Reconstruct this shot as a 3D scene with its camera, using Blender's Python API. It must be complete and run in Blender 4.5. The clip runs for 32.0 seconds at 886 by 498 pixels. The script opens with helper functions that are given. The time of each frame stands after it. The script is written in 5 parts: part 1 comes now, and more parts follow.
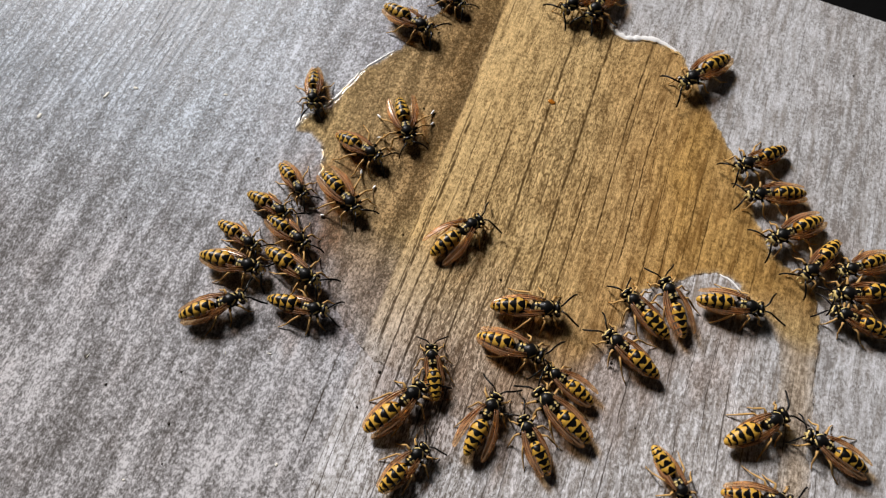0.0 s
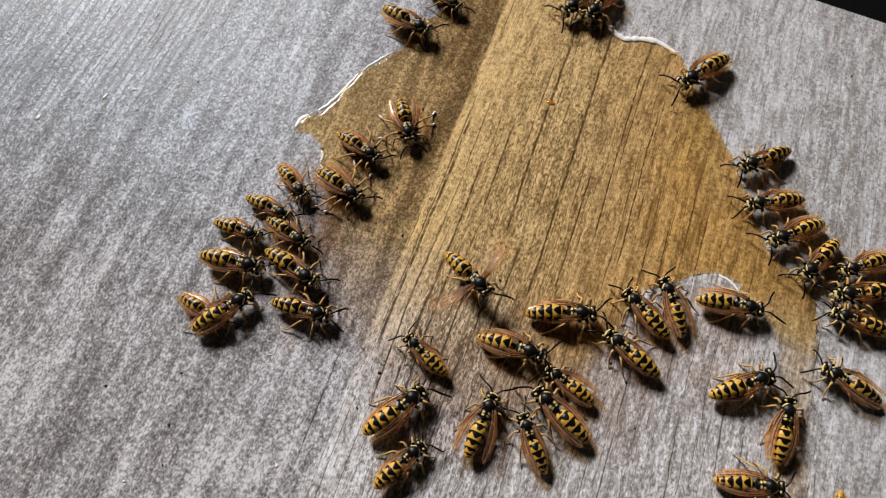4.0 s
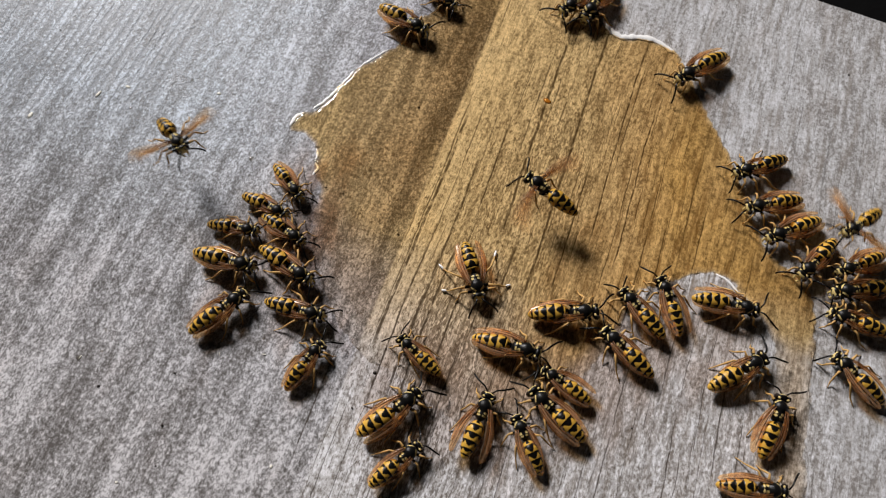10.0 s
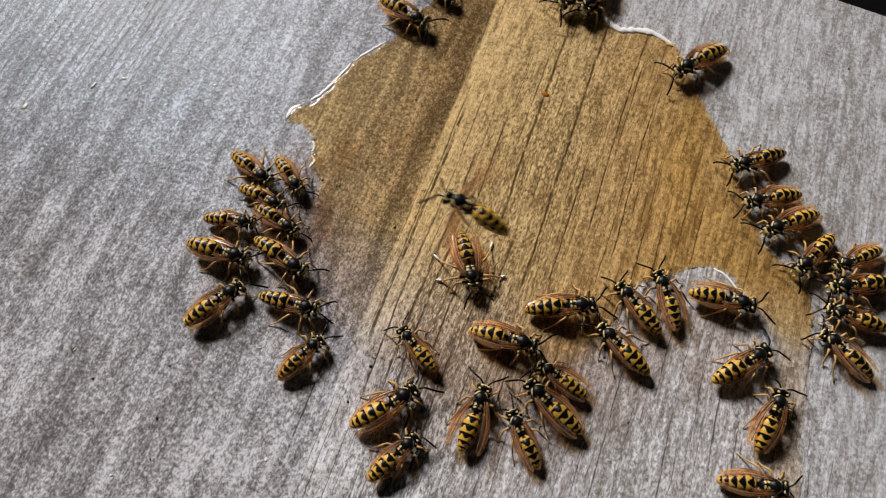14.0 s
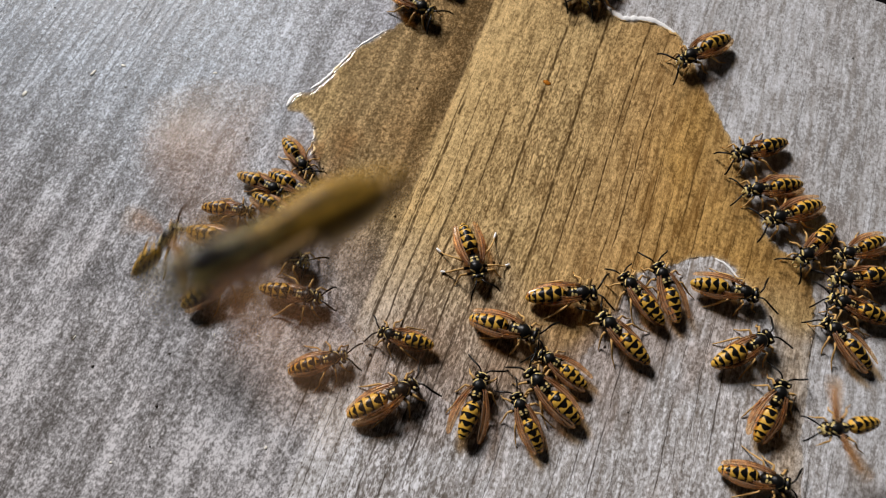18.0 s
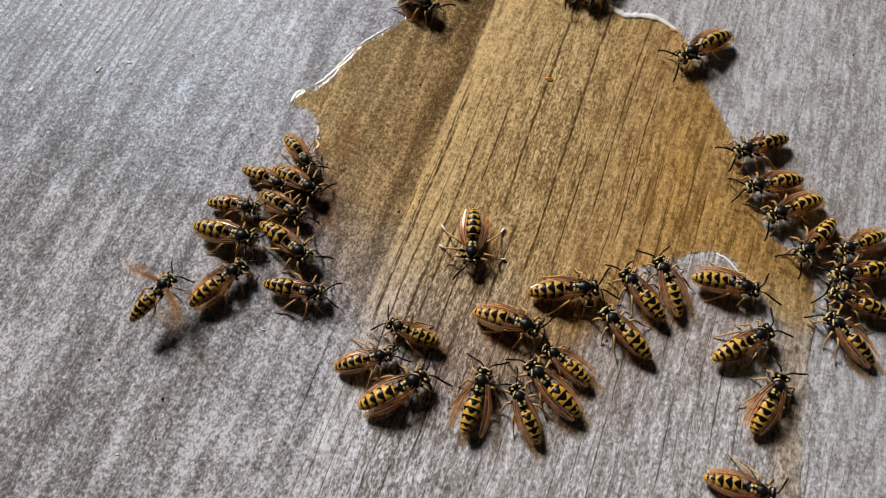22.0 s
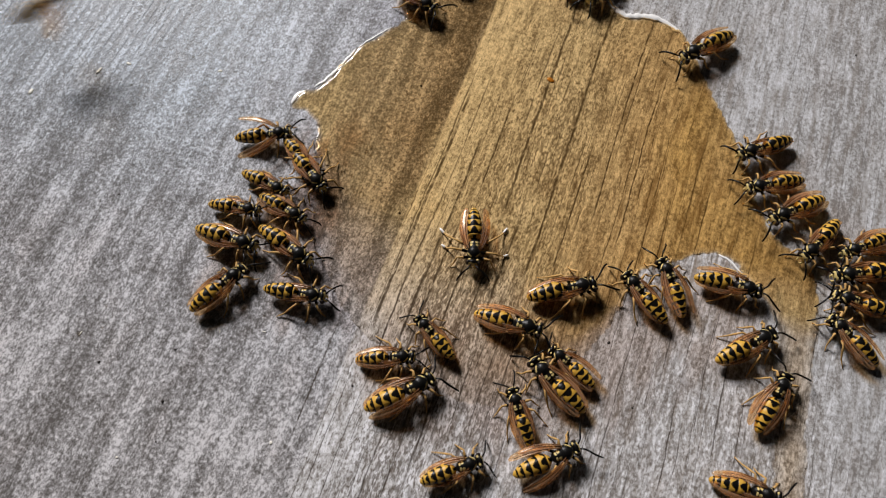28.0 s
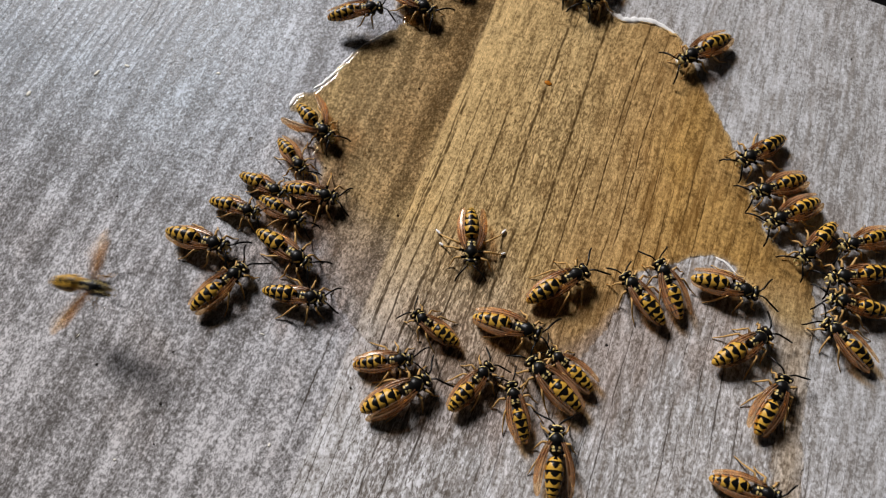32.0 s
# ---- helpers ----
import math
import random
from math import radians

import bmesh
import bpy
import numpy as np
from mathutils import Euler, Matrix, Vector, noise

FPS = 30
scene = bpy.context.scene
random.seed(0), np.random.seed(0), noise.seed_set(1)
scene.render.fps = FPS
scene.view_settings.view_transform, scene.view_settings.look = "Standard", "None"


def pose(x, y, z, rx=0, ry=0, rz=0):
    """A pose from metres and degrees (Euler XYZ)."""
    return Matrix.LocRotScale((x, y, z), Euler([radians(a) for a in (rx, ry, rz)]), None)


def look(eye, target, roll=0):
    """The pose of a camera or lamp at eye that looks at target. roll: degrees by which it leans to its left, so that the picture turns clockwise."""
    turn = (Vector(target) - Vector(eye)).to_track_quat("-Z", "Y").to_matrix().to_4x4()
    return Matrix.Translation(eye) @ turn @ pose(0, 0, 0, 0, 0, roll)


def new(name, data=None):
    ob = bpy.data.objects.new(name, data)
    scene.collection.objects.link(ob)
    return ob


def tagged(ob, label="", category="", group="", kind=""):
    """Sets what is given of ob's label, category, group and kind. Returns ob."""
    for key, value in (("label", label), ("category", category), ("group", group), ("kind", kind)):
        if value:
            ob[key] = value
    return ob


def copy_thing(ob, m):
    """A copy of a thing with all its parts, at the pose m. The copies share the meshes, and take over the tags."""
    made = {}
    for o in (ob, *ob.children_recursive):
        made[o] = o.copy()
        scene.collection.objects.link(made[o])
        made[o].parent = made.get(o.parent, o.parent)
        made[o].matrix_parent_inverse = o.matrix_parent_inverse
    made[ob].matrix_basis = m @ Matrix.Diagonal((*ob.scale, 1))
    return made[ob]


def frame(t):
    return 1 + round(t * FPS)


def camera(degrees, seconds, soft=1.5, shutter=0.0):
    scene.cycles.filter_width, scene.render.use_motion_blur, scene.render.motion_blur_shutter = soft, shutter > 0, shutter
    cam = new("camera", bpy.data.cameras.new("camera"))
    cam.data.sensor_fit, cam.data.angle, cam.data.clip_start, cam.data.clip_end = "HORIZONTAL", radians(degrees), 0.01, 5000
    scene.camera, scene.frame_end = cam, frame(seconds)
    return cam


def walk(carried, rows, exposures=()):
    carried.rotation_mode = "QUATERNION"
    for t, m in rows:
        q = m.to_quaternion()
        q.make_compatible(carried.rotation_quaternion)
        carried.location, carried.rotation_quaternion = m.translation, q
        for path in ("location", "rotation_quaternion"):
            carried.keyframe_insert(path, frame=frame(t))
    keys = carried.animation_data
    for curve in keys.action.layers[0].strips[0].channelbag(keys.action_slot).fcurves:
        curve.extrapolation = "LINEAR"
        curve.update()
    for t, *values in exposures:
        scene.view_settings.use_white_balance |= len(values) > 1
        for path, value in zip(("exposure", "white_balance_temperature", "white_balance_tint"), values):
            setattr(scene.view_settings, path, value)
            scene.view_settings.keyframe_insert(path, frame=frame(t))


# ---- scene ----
cam = camera(65.0, 32.0, 1.1, 0.4)
cam.data.dof.use_dof, cam.data.dof.focus_distance, cam.data.dof.aperture_fstop = True, 0.134, 30.0
PATH = [
    (0.0, (0.01995, -0.04856, 0.12584), (-0.00135, -0.00005, 0.00167), -4.037),
    (0.5, (0.01997, -0.04868, 0.12625), (-0.00154, -0.00019, 0.00211), -4.276),
    (1.0, (0.01975, -0.04823, 0.12582), (-0.00189, 0.00023, 0.00169), -4.529),
    (1.5, (0.01971, -0.04783, 0.12528), (-0.00131, 0.00085, 0.00112), -3.814),
    (2.0, (0.01976, -0.04799, 0.12548), (-0.00114, 0.00071, 0.00132), -3.688),
    (2.5, (0.01967, -0.04813, 0.12560), (-0.00132, 0.00044, 0.00140), -3.856),
    (3.0, (0.01977, -0.04838, 0.12602), (-0.00133, 0.00014, 0.00182), -3.949),
    (3.5, (0.01959, -0.04851, 0.12610), (-0.00140, 0.00004, 0.00189), -3.844),
    (5.5, (0.01961, -0.04854, 0.12620), (-0.00119, 0.00005, 0.00197), -3.648),
    (6.0, (0.01964, -0.04846, 0.12618), (-0.00110, 0.00014, 0.00195), -3.621),
    (6.5, (0.01957, -0.04824, 0.12591), (-0.00098, 0.00045, 0.00168), -3.480),
    (7.0, (0.01959, -0.04832, 0.12612), (-0.00100, 0.00038, 0.00190), -3.498),
    (7.5, (0.01961, -0.04837, 0.12605), (-0.00098, 0.00038, 0.00185), -3.443),
    (8.0, (0.01963, -0.04835, 0.12587), (-0.00100, 0.00045, 0.00171), -3.473),
    (8.5, (0.01961, -0.04849, 0.12607), (-0.00096, 0.00024, 0.00187), -3.438),
    (9.0, (0.01945, -0.04834, 0.12558), (-0.00090, 0.00035, 0.00133), -3.185),
    (9.5, (0.01954, -0.04817, 0.12518), (-0.00057, 0.00059, 0.00091), -2.939),
    (10.0, (0.01956, -0.04832, 0.12521), (-0.00063, 0.00047, 0.00096), -2.999),
    (10.5, (0.01947, -0.04815, 0.12486), (-0.00073, 0.00054, 0.00057), -3.006),
    (11.0, (0.01960, -0.04820, 0.12510), (-0.00054, 0.00042, 0.00078), -2.954),
    (11.5, (0.01957, -0.04816, 0.12506), (-0.00050, 0.00028, 0.00066), -2.909),
    (12.0, (0.01985, -0.04815, 0.12488), (-0.00014, 0.00027, 0.00046), -2.785),
    (12.5, (0.01990, -0.04812, 0.12460), (-0.00008, 0.00015, 0.00012), -2.830),
    (13.0, (0.01991, -0.04839, 0.12445), (0.00000, -0.00000, -0.00000), -2.726),
    (13.5, (0.01989, -0.04809, 0.12453), (0.00000, 0.00002, -0.00003), -2.806),
    (14.0, (0.02001, -0.04813, 0.12449), (0.00026, -0.00019, -0.00016), -2.710),
    (14.5, (0.01999, -0.04817, 0.12446), (0.00032, -0.00044, -0.00028), -2.695),
    (16.5, (0.02003, -0.04823, 0.12417), (0.00055, -0.00123, -0.00088), -2.700),
    (17.0, (0.02017, -0.04830, 0.12419), (0.00062, -0.00156, -0.00095), -2.852),
    (17.5, (0.02020, -0.04848, 0.12405), (0.00047, -0.00174, -0.00105), -3.054),
    (18.0, (0.02041, -0.04858, 0.12378), (0.00078, -0.00193, -0.00137), -2.910),
    (18.5, (0.02052, -0.04897, 0.12413), (0.00092, -0.00230, -0.00102), -2.872),
    (19.0, (0.02014, -0.04893, 0.12376), (0.00058, -0.00232, -0.00142), -2.935),
    (19.5, (0.02013, -0.04919, 0.12388), (0.00061, -0.00262, -0.00132), -2.850),
    (20.0, (0.02022, -0.04939, 0.12411), (0.00075, -0.00278, -0.00108), -2.782),
    (20.5, (0.02044, -0.04944, 0.12424), (0.00067, -0.00287, -0.00093), -3.080),
    (21.0, (0.02050, -0.04956, 0.12426), (0.00090, -0.00305, -0.00095), -2.859),
    (21.5, (0.02020, -0.04967, 0.12423), (0.00085, -0.00327, -0.00106), -2.664),
    (22.0, (0.02048, -0.04977, 0.12450), (0.00069, -0.00337, -0.00072), -3.151),
    (22.5, (0.02047, -0.04971, 0.12438), (0.00067, -0.00340, -0.00087), -3.196),
    (23.0, (0.02045, -0.04965, 0.12437), (0.00079, -0.00334, -0.00090), -3.050),
    (23.5, (0.02021, -0.04966, 0.12402), (0.00071, -0.00315, -0.00121), -2.817),
    (24.0, (0.02035, -0.04977, 0.12402), (0.00069, -0.00311, -0.00112), -2.936),
    (24.5, (0.02012, -0.04970, 0.12399), (0.00030, -0.00308, -0.00114), -3.184),
    (25.0, (0.02025, -0.04980, 0.12413), (0.00060, -0.00314, -0.00101), -2.909),
    (25.5, (0.02025, -0.04973, 0.12384), (0.00059, -0.00307, -0.00130), -2.897),
    (27.5, (0.02025, -0.04958, 0.12384), (0.00053, -0.00293, -0.00130), -2.971),
    (28.0, (0.02037, -0.04964, 0.12391), (0.00030, -0.00298, -0.00116), -3.354),
    (28.5, (0.02041, -0.04948, 0.12380), (0.00031, -0.00283, -0.00128), -3.389),
    (29.0, (0.02025, -0.04952, 0.12375), (0.00051, -0.00276, -0.00135), -2.922),
    (29.5, (0.02039, -0.04956, 0.12394), (0.00043, -0.00275, -0.00110), -3.214),
    (30.0, (0.02046, -0.04965, 0.12381), (0.00034, -0.00275, -0.00117), -3.318),
    (30.5, (0.02040, -0.04978, 0.12404), (0.00059, -0.00277, -0.00095), -2.923),
    (31.0, (0.02029, -0.04952, 0.12376), (0.00059, -0.00246, -0.00123), -2.862),
    (31.5, (0.02008, -0.04959, 0.12401), (0.00034, -0.00250, -0.00096), -2.877),
    (32.0, (0.02010, -0.04983, 0.12424), (0.00057, -0.00255, -0.00069), -2.552),
]
EXPOSURES = [(0.0, -0.02, 6490, 12.7), (5.0, -0.06, 6480, 12.7), (9.0, -0.11, 6470, 12.7), (17.0, -0.16, 6450, 12.6), (32.0, -0.19, 6430, 12.6)]
walk(cam, [(t, look(eye, target, roll)) for t, eye, target, roll in PATH], EXPOSURES)

# ---- light: overcast sky from the far and left side; roof and walls are added ----
SUN_AZ, SUN_EL = radians(139), radians(34)      # direction towards the light, from +x counter-clockwise
world = bpy.data.worlds.new("sky")
scene.world = world
world.use_nodes = True
wn = world.node_tree.nodes
sky = wn.new("ShaderNodeTexSky")
sky.sky_type, sky.sun_disc = "NISHITA", False
sky.sun_elevation, sky.sun_rotation = SUN_EL, radians(90) - SUN_AZ
wn["Background"].inputs["Strength"].default_value = 0.002
world.node_tree.links.new(sky.outputs[0], wn["Background"].inputs["Color"])
sun = new("sun", bpy.data.lights.new("sun", "SUN"))
sun.data.energy, sun.data.angle, sun.data.color = 5.6, radians(16), (1.0, 0.975, 0.95)
sun.matrix_world = look((math.cos(SUN_AZ) * math.cos(SUN_EL), math.sin(SUN_AZ) * math.cos(SUN_EL), math.sin(SUN_EL)), (0, 0, 0))

MM = 0.001


# ---- materials ----
class Net:
    """A material's node tree, with short calls to add and join nodes."""

    def __init__(self, name):
        self.mat = bpy.data.materials.new(name)
        self.mat.use_nodes = True
        self.tree = self.mat.node_tree
        self.bsdf = self.tree.nodes["Principled BSDF"]
        self.out = self.tree.nodes["Material Output"]

    def add(self, kind, props=None, **ins):
        n = self.tree.nodes.new("ShaderNode" + kind)
        props = props or {}
        if "operation" in props:
            n.operation, n.use_clamp = props["operation"], props["use_clamp"]
        if "data_type" in props:
            n.data_type = props["data_type"]
        if "blend_type" in props:
            n.blend_type = props["blend_type"]
        if "attribute_name" in props:
            n.attribute_name = props["attribute_name"]
        for k, v in ins.items():
            self.put(n, k.replace("_", " "), v)
        return n

    def put(self, n, key, v):
        sock = n.inputs[int(key)] if key.isdigit() else n.inputs[key]
        if isinstance(v, bpy.types.NodeSocket):
            self.tree.links.new(v, sock)
        elif isinstance(v, bpy.types.Node):
            self.tree.links.new(v.outputs[0], sock)
        else:
            sock.default_value = v

    def maths(self, op, a, b=0.0, clamp=False):
        n = self.add("Math", {"operation": op, "use_clamp": clamp})
        self.put(n, "0", a), self.put(n, "1", b)
        return n.outputs[0]

    def ramp(self, fac, stops):
        n = self.add("ValToRGB", Fac=fac)
        el = n.color_ramp.elements
        while len(el) < len(stops):
            el.new(0.5)
        for e, (p, c) in zip(el, stops):
            e.position, e.color = p, (*c, 1) if len(c) == 3 else c
        return n.outputs[0]

    def mix(self, fac, a, b, kind="MIX"):
        n = self.add("Mix", {"data_type": "RGBA", "blend_type": kind})
        self.put(n, "0", fac), self.put(n, "6", a), self.put(n, "7", b)
        return n.outputs[2]

    def noise(self, vec, scale, detail=3.0, rough=0.55, distort=0.0):
        return self.add("TexNoise", Vector=vec, Scale=scale, Detail=detail, Roughness=rough, Distortion=distort).outputs[0]

    def coords(self, sx=1.0, sy=1.0, sz=1.0, rz=0.0):
        """Object coordinates, scaled."""
        co = self.add("TexCoord").outputs["Object"]
        m = self.add("Mapping", Vector=co, Scale=(sx, sy, sz), Rotation=(0, 0, rz))
        return m.outputs[0]

    def bump(self, height, dist, strength=1.0, normal=None):
        n = self.add("Bump", Strength=strength, Distance=dist, Height=height)
        if normal is not None:
            self.put(n, "Normal", normal)
        return n.outputs[0]

    def set(self, **ins):
        for k, v in ins.items():
            self.put(self.bsdf, k.replace("_", " "), v)
        return self.mat


def grey(v):
    return (v, v, v, 1)


EDGE = math.atan2(-1.4, 12.2)      # turn of the table's far edge against the grain

GROOVES = (  # x, near end, far end, width (mm) of the deep grooves that run along the grain
    (-6.4, -24, 34, 0.30), (-0.7, -32, 24, 0.26), (2.9, 7, 35, 0.20), (8.7, 4, 66, 0.30), (16.7, -6, 64, 0.27),
    (25.4, 10, 66, 0.20), (-3.8, -34, 3, 0.20), (1.5, -36, 5, 0.24), (12.3, -16, 9, 0.22), (21.3, -4, 30, 0.18),
    (5.6, -40, 2, 0.20), (31.2, 6, 48, 0.17), (-12.5, -48, -22, 0.16), (8.9, -46, -14, 0.18))


# wet stains; the spots under the row and clusters also paint the wasps' shade
STAIN_SHADE = ((-13, -24, 5), (-3, -27, 7), (8, -26, 12), (18, -25, 12), (28, -17, 14), (36, -12, 13), (44, -3, 10), (53, 3, 9), (40, -14, 9), (50, -6, 8), (-30, -5, 7), (-36, 8, 7), (-31, -13, 10), (-29, -3, 8), (-36, -21, 9), (-24, -20, 8), (57, 35, 7), (62, 28, 8), (69, 21, 9), (77, 15, 9), (41, 54, 5))     # x, y, radius (mm)

SOAKED = ((-16, 46, 18), (-18, 32, 17), (-20, 16, 15), (-20, 2, 14), (-17, -11, 13), (-13, -20, 7))


RIM_STAIN_SHADE = ((-27, 14, 7), (-27, 7, 7), (-26, -1, 8), (-24, -8, 7), (-21, -15, 6), (-33, 6, 6), (-32, -6, 7))


def table_material():
    """Grey wood-look board: a print along y with fine dark grooves; left of the plank joint it is cloudier."""
    n = Net("wood_look_board")
    co = n.add("Mapping", Vector=n.add("TexCoord").outputs["Object"], Rotation=(0, 0, EDGE), Location=(0, 0.0935, 0)).outputs[0]
    sep = n.add("SeparateXYZ", Vector=co)
    x0, y0 = sep.outputs[0], sep.outputs[1]
    # slow waviness of the grain
    wob = n.noise(n.add("Mapping", Vector=co, Scale=(30, 22, 1)).outputs[0], 1.0, 2)
    xw = n.maths("ADD", x0, n.maths("MULTIPLY", n.maths("SUBTRACT", wob, 0.5), 0.0022))
    grain = n.add("CombineXYZ", X=xw, Y=y0, Z=0.0).outputs[0]

    def along(sx, sy, detail=4.0, rough=0.6):
        return n.noise(n.add("Mapping", Vector=grain, Scale=(sx, sy, 1)).outputs[0], 1.0, detail, rough)

    edge = n.maths("MULTIPLY", n.maths("SUBTRACT", along(220, 90, 4), 0.5), 0.020)
    bands = along(150, 6, 3, 0.6)
    mottle = along(760, 150, 4, 0.6)
    grit = along(1350, 1000, 4, 0.68)
    blot = along(620, 430, 4, 0.6)
    cloud = along(230, 130, 4, 0.6)
    patch = along(70, 26, 4, 0.6)
    # plank joint at x = -9 mm
    plank = n.maths("MULTIPLY", n.maths("ADD", xw, 0.0091), 2400, True)
    far_left_glare = n.maths("MULTIPLY", n.maths("SUBTRACT", -0.034, n.maths("ADD", xw, edge)), 34, True)

    def blend(*pairs):
        total = 0.0
        for src, k in pairs:
            total = n.maths("ADD", total, n.maths("MULTIPLY", n.maths("SUBTRACT", src, 0.5), k))
        return n.maths("ADD", total, 0.5)

    # left plank: granular grey, cloudy; a dark streak runs along the joint
    dark_side = n.maths("SUBTRACT", 1.0, n.maths("MULTIPLY", n.maths("ABSOLUTE", n.maths("ADD", xw, 0.0118)), 300), True)
    tone_a = blend((along(2600, 1700, 3, 0.7), 1.35), (grit, 1.25), (blot, 0.6), (cloud, 0.5), (bands, 0.35), (along(430, 46, 4, 0.62), 0.8), (along(170, 15, 3, 0.6), 0.42), (patch, 0.25))
    tone_a = n.maths("SUBTRACT", tone_a, n.maths("MULTIPLY", n.maths("MULTIPLY", dark_side, n.maths("MULTIPLY", n.maths("ADD", y0, 0.014), 50, True)), n.maths("MULTIPLY", patch, 0.34)))
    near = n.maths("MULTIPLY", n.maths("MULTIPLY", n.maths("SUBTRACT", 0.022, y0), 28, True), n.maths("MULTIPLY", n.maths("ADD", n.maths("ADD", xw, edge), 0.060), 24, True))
    tone_a = n.maths("ADD", tone_a, n.maths("SUBTRACT", n.maths("MULTIPLY", near, 0.075), n.maths("MULTIPLY", far_left_glare, 0.005)))      # the print is paler near the joint; weaker light far out put into the tone
    # the blue lean of these greys stands for reflected sky
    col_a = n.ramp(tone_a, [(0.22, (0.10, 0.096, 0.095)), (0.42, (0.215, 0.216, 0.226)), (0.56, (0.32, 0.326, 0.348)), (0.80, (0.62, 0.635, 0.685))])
    # right plank: paler, with short dark dashes along the grain
    tone_b = blend((mottle, 1.2), (grit, 1.3), (along(2700, 1600, 3, 0.65), 0.9), (bands, 0.4), (patch, 0.25))
    tone_b = n.maths("SUBTRACT", tone_b, n.maths("MULTIPLY", n.maths("MULTIPLY", n.maths("SUBTRACT", n.maths("SUBTRACT", xw, n.maths("MULTIPLY", y0, 0.3)), 0.036), 45, True), n.maths("ADD", 0.022, n.maths("MULTIPLY", n.maths("MULTIPLY", n.maths("ADD", y0, 0.002), 60, True), 0.053))))
    tone_b = n.maths("ADD", tone_b, n.maths("MULTIPLY", n.maths("MULTIPLY", n.maths("SUBTRACT", 0.002, x0), 150, True), 0.03))
    col_b = n.ramp(tone_b, [(0.22, (0.22, 0.20, 0.185)), (0.40, (0.42, 0.405, 0.395)), (0.55, (0.58, 0.572, 0.575)), (0.78, (0.80, 0.795, 0.82))])
    col_a = n.mix(n.maths("MULTIPLY", n.maths("SUBTRACT", 0.012, n.maths("ADD", y0, edge)), 16, True), col_a, n.mix(1.0, col_a, (1.05, 1.0, 0.945, 1), "MULTIPLY"))      # browner towards the near side
    col = n.mix(plank, col_a, col_b)
    warm = n.maths("MULTIPLY", n.maths("SUBTRACT", along(150, 90, 3), 0.52), 3, True)
    col = n.mix(n.maths("MULTIPLY", warm, 0.35), col, n.mix(1.0, col, (1.0, 0.88, 0.80, 1), "MULTIPLY"))
    beyond = n.maths("MAXIMUM", n.maths("MULTIPLY", n.maths("SUBTRACT", n.maths("ADD", xw, n.maths("MULTIPLY", y0, 0.55)), 0.056), 60, True), n.maths("MULTIPLY", n.maths("SUBTRACT", y0, 0.062), 120, True))
    calm = n.maths("SUBTRACT", 1.0, n.maths("MULTIPLY", beyond, 0.45))      # fewer flecks and grooves towards the far corner
    thick = n.maths("MULTIPLY", n.maths("SUBTRACT", n.maths("ADD", x0, n.maths("MULTIPLY", y0, -0.45)), -0.016), 2.4)
    thick = n.maths("MINIMUM", n.maths("MAXIMUM", thick, -0.05), 0.05)
    strip = n.maths("MULTIPLY", n.maths("SUBTRACT", 0.002, x0), 150, True)      # a clean strip beside the joint
    thick = n.maths("SUBTRACT", thick, n.maths("MULTIPLY", strip, 0.06))
    dense = n.maths("ADD", n.maths("ADD", 0.288, thick), n.maths("ADD", n.maths("MULTIPLY", patch, 0.18), n.maths("MULTIPLY", bands, 0.08)))
    fleck = n.maths("MULTIPLY", n.maths("MULTIPLY", n.maths("SUBTRACT", dense, along(1300, 260, 4, 0.70)), 22, True), 0.75)
    speck = n.maths("ADD", n.maths("SUBTRACT", dense, 0.10), n.maths("MULTIPLY", along(330, 22, 3, 0.6), 0.24))      # fine dark grains, gathered in streaks
    inner = n.maths("SUBTRACT", 1.0, n.maths("MULTIPLY", n.maths("SUBTRACT", n.maths("ADD", x0, edge), 0.016), 55, True))
    inner = n.maths("MAXIMUM", inner, n.maths("MULTIPLY", n.maths("MULTIPLY", n.maths("SUBTRACT", 0.006, n.maths("ADD", y0, edge)), 70, True), 0.6))      # the grains thin out away from the joint
    fleck = n.maths("MAXIMUM", n.maths("MULTIPLY", fleck, n.maths("ADD", 0.45, n.maths("MULTIPLY", inner, 0.55))), n.maths("MULTIPLY", n.maths("MULTIPLY", n.maths("SUBTRACT", speck, along(2500, 800, 3, 0.62)), 18, True), inner))
    wide_streak = n.maths("MULTIPLY", n.maths("SUBTRACT", along(680, 70, 4, 0.6), 0.49), n.maths("SUBTRACT", 1.0, inner))
    col = n.mix(n.maths("MULTIPLY", n.maths("MULTIPLY", wide_streak, 7.0, True), n.maths("MULTIPLY", calm, 0.75)), col, (0.20, 0.155, 0.11, 1))
    fleck = n.maths("MULTIPLY", n.maths("MULTIPLY", fleck, calm), n.maths("ADD", 0.12, n.maths("MULTIPLY", plank, 0.62)))
    col = n.mix(fleck, col, (0.085, 0.062, 0.043, 1))

    jag = n.maths("MULTIPLY", n.maths("SUBTRACT", along(300, 240, 4, 0.65), 0.5), 0.0007)
    xj = n.maths("ADD", x0, n.maths("ADD", jag, n.maths("MULTIPLY", n.maths("SUBTRACT", wob, 0.5), 0.0022)))

    # short thin grooves, unevenly spaced, each broken into lengths
    def lines(per_m, sway, width, gate):
        u = n.maths("ADD", n.maths("MULTIPLY", xj, per_m), n.maths("MULTIPLY", along(38, 2.4, 2), sway))
        cell = n.maths("FLOOR", u)
        dist = n.maths("DIVIDE", n.maths("ABSOLUTE", n.maths("SUBTRACT", n.maths("SUBTRACT", u, cell), 0.5)), per_m)
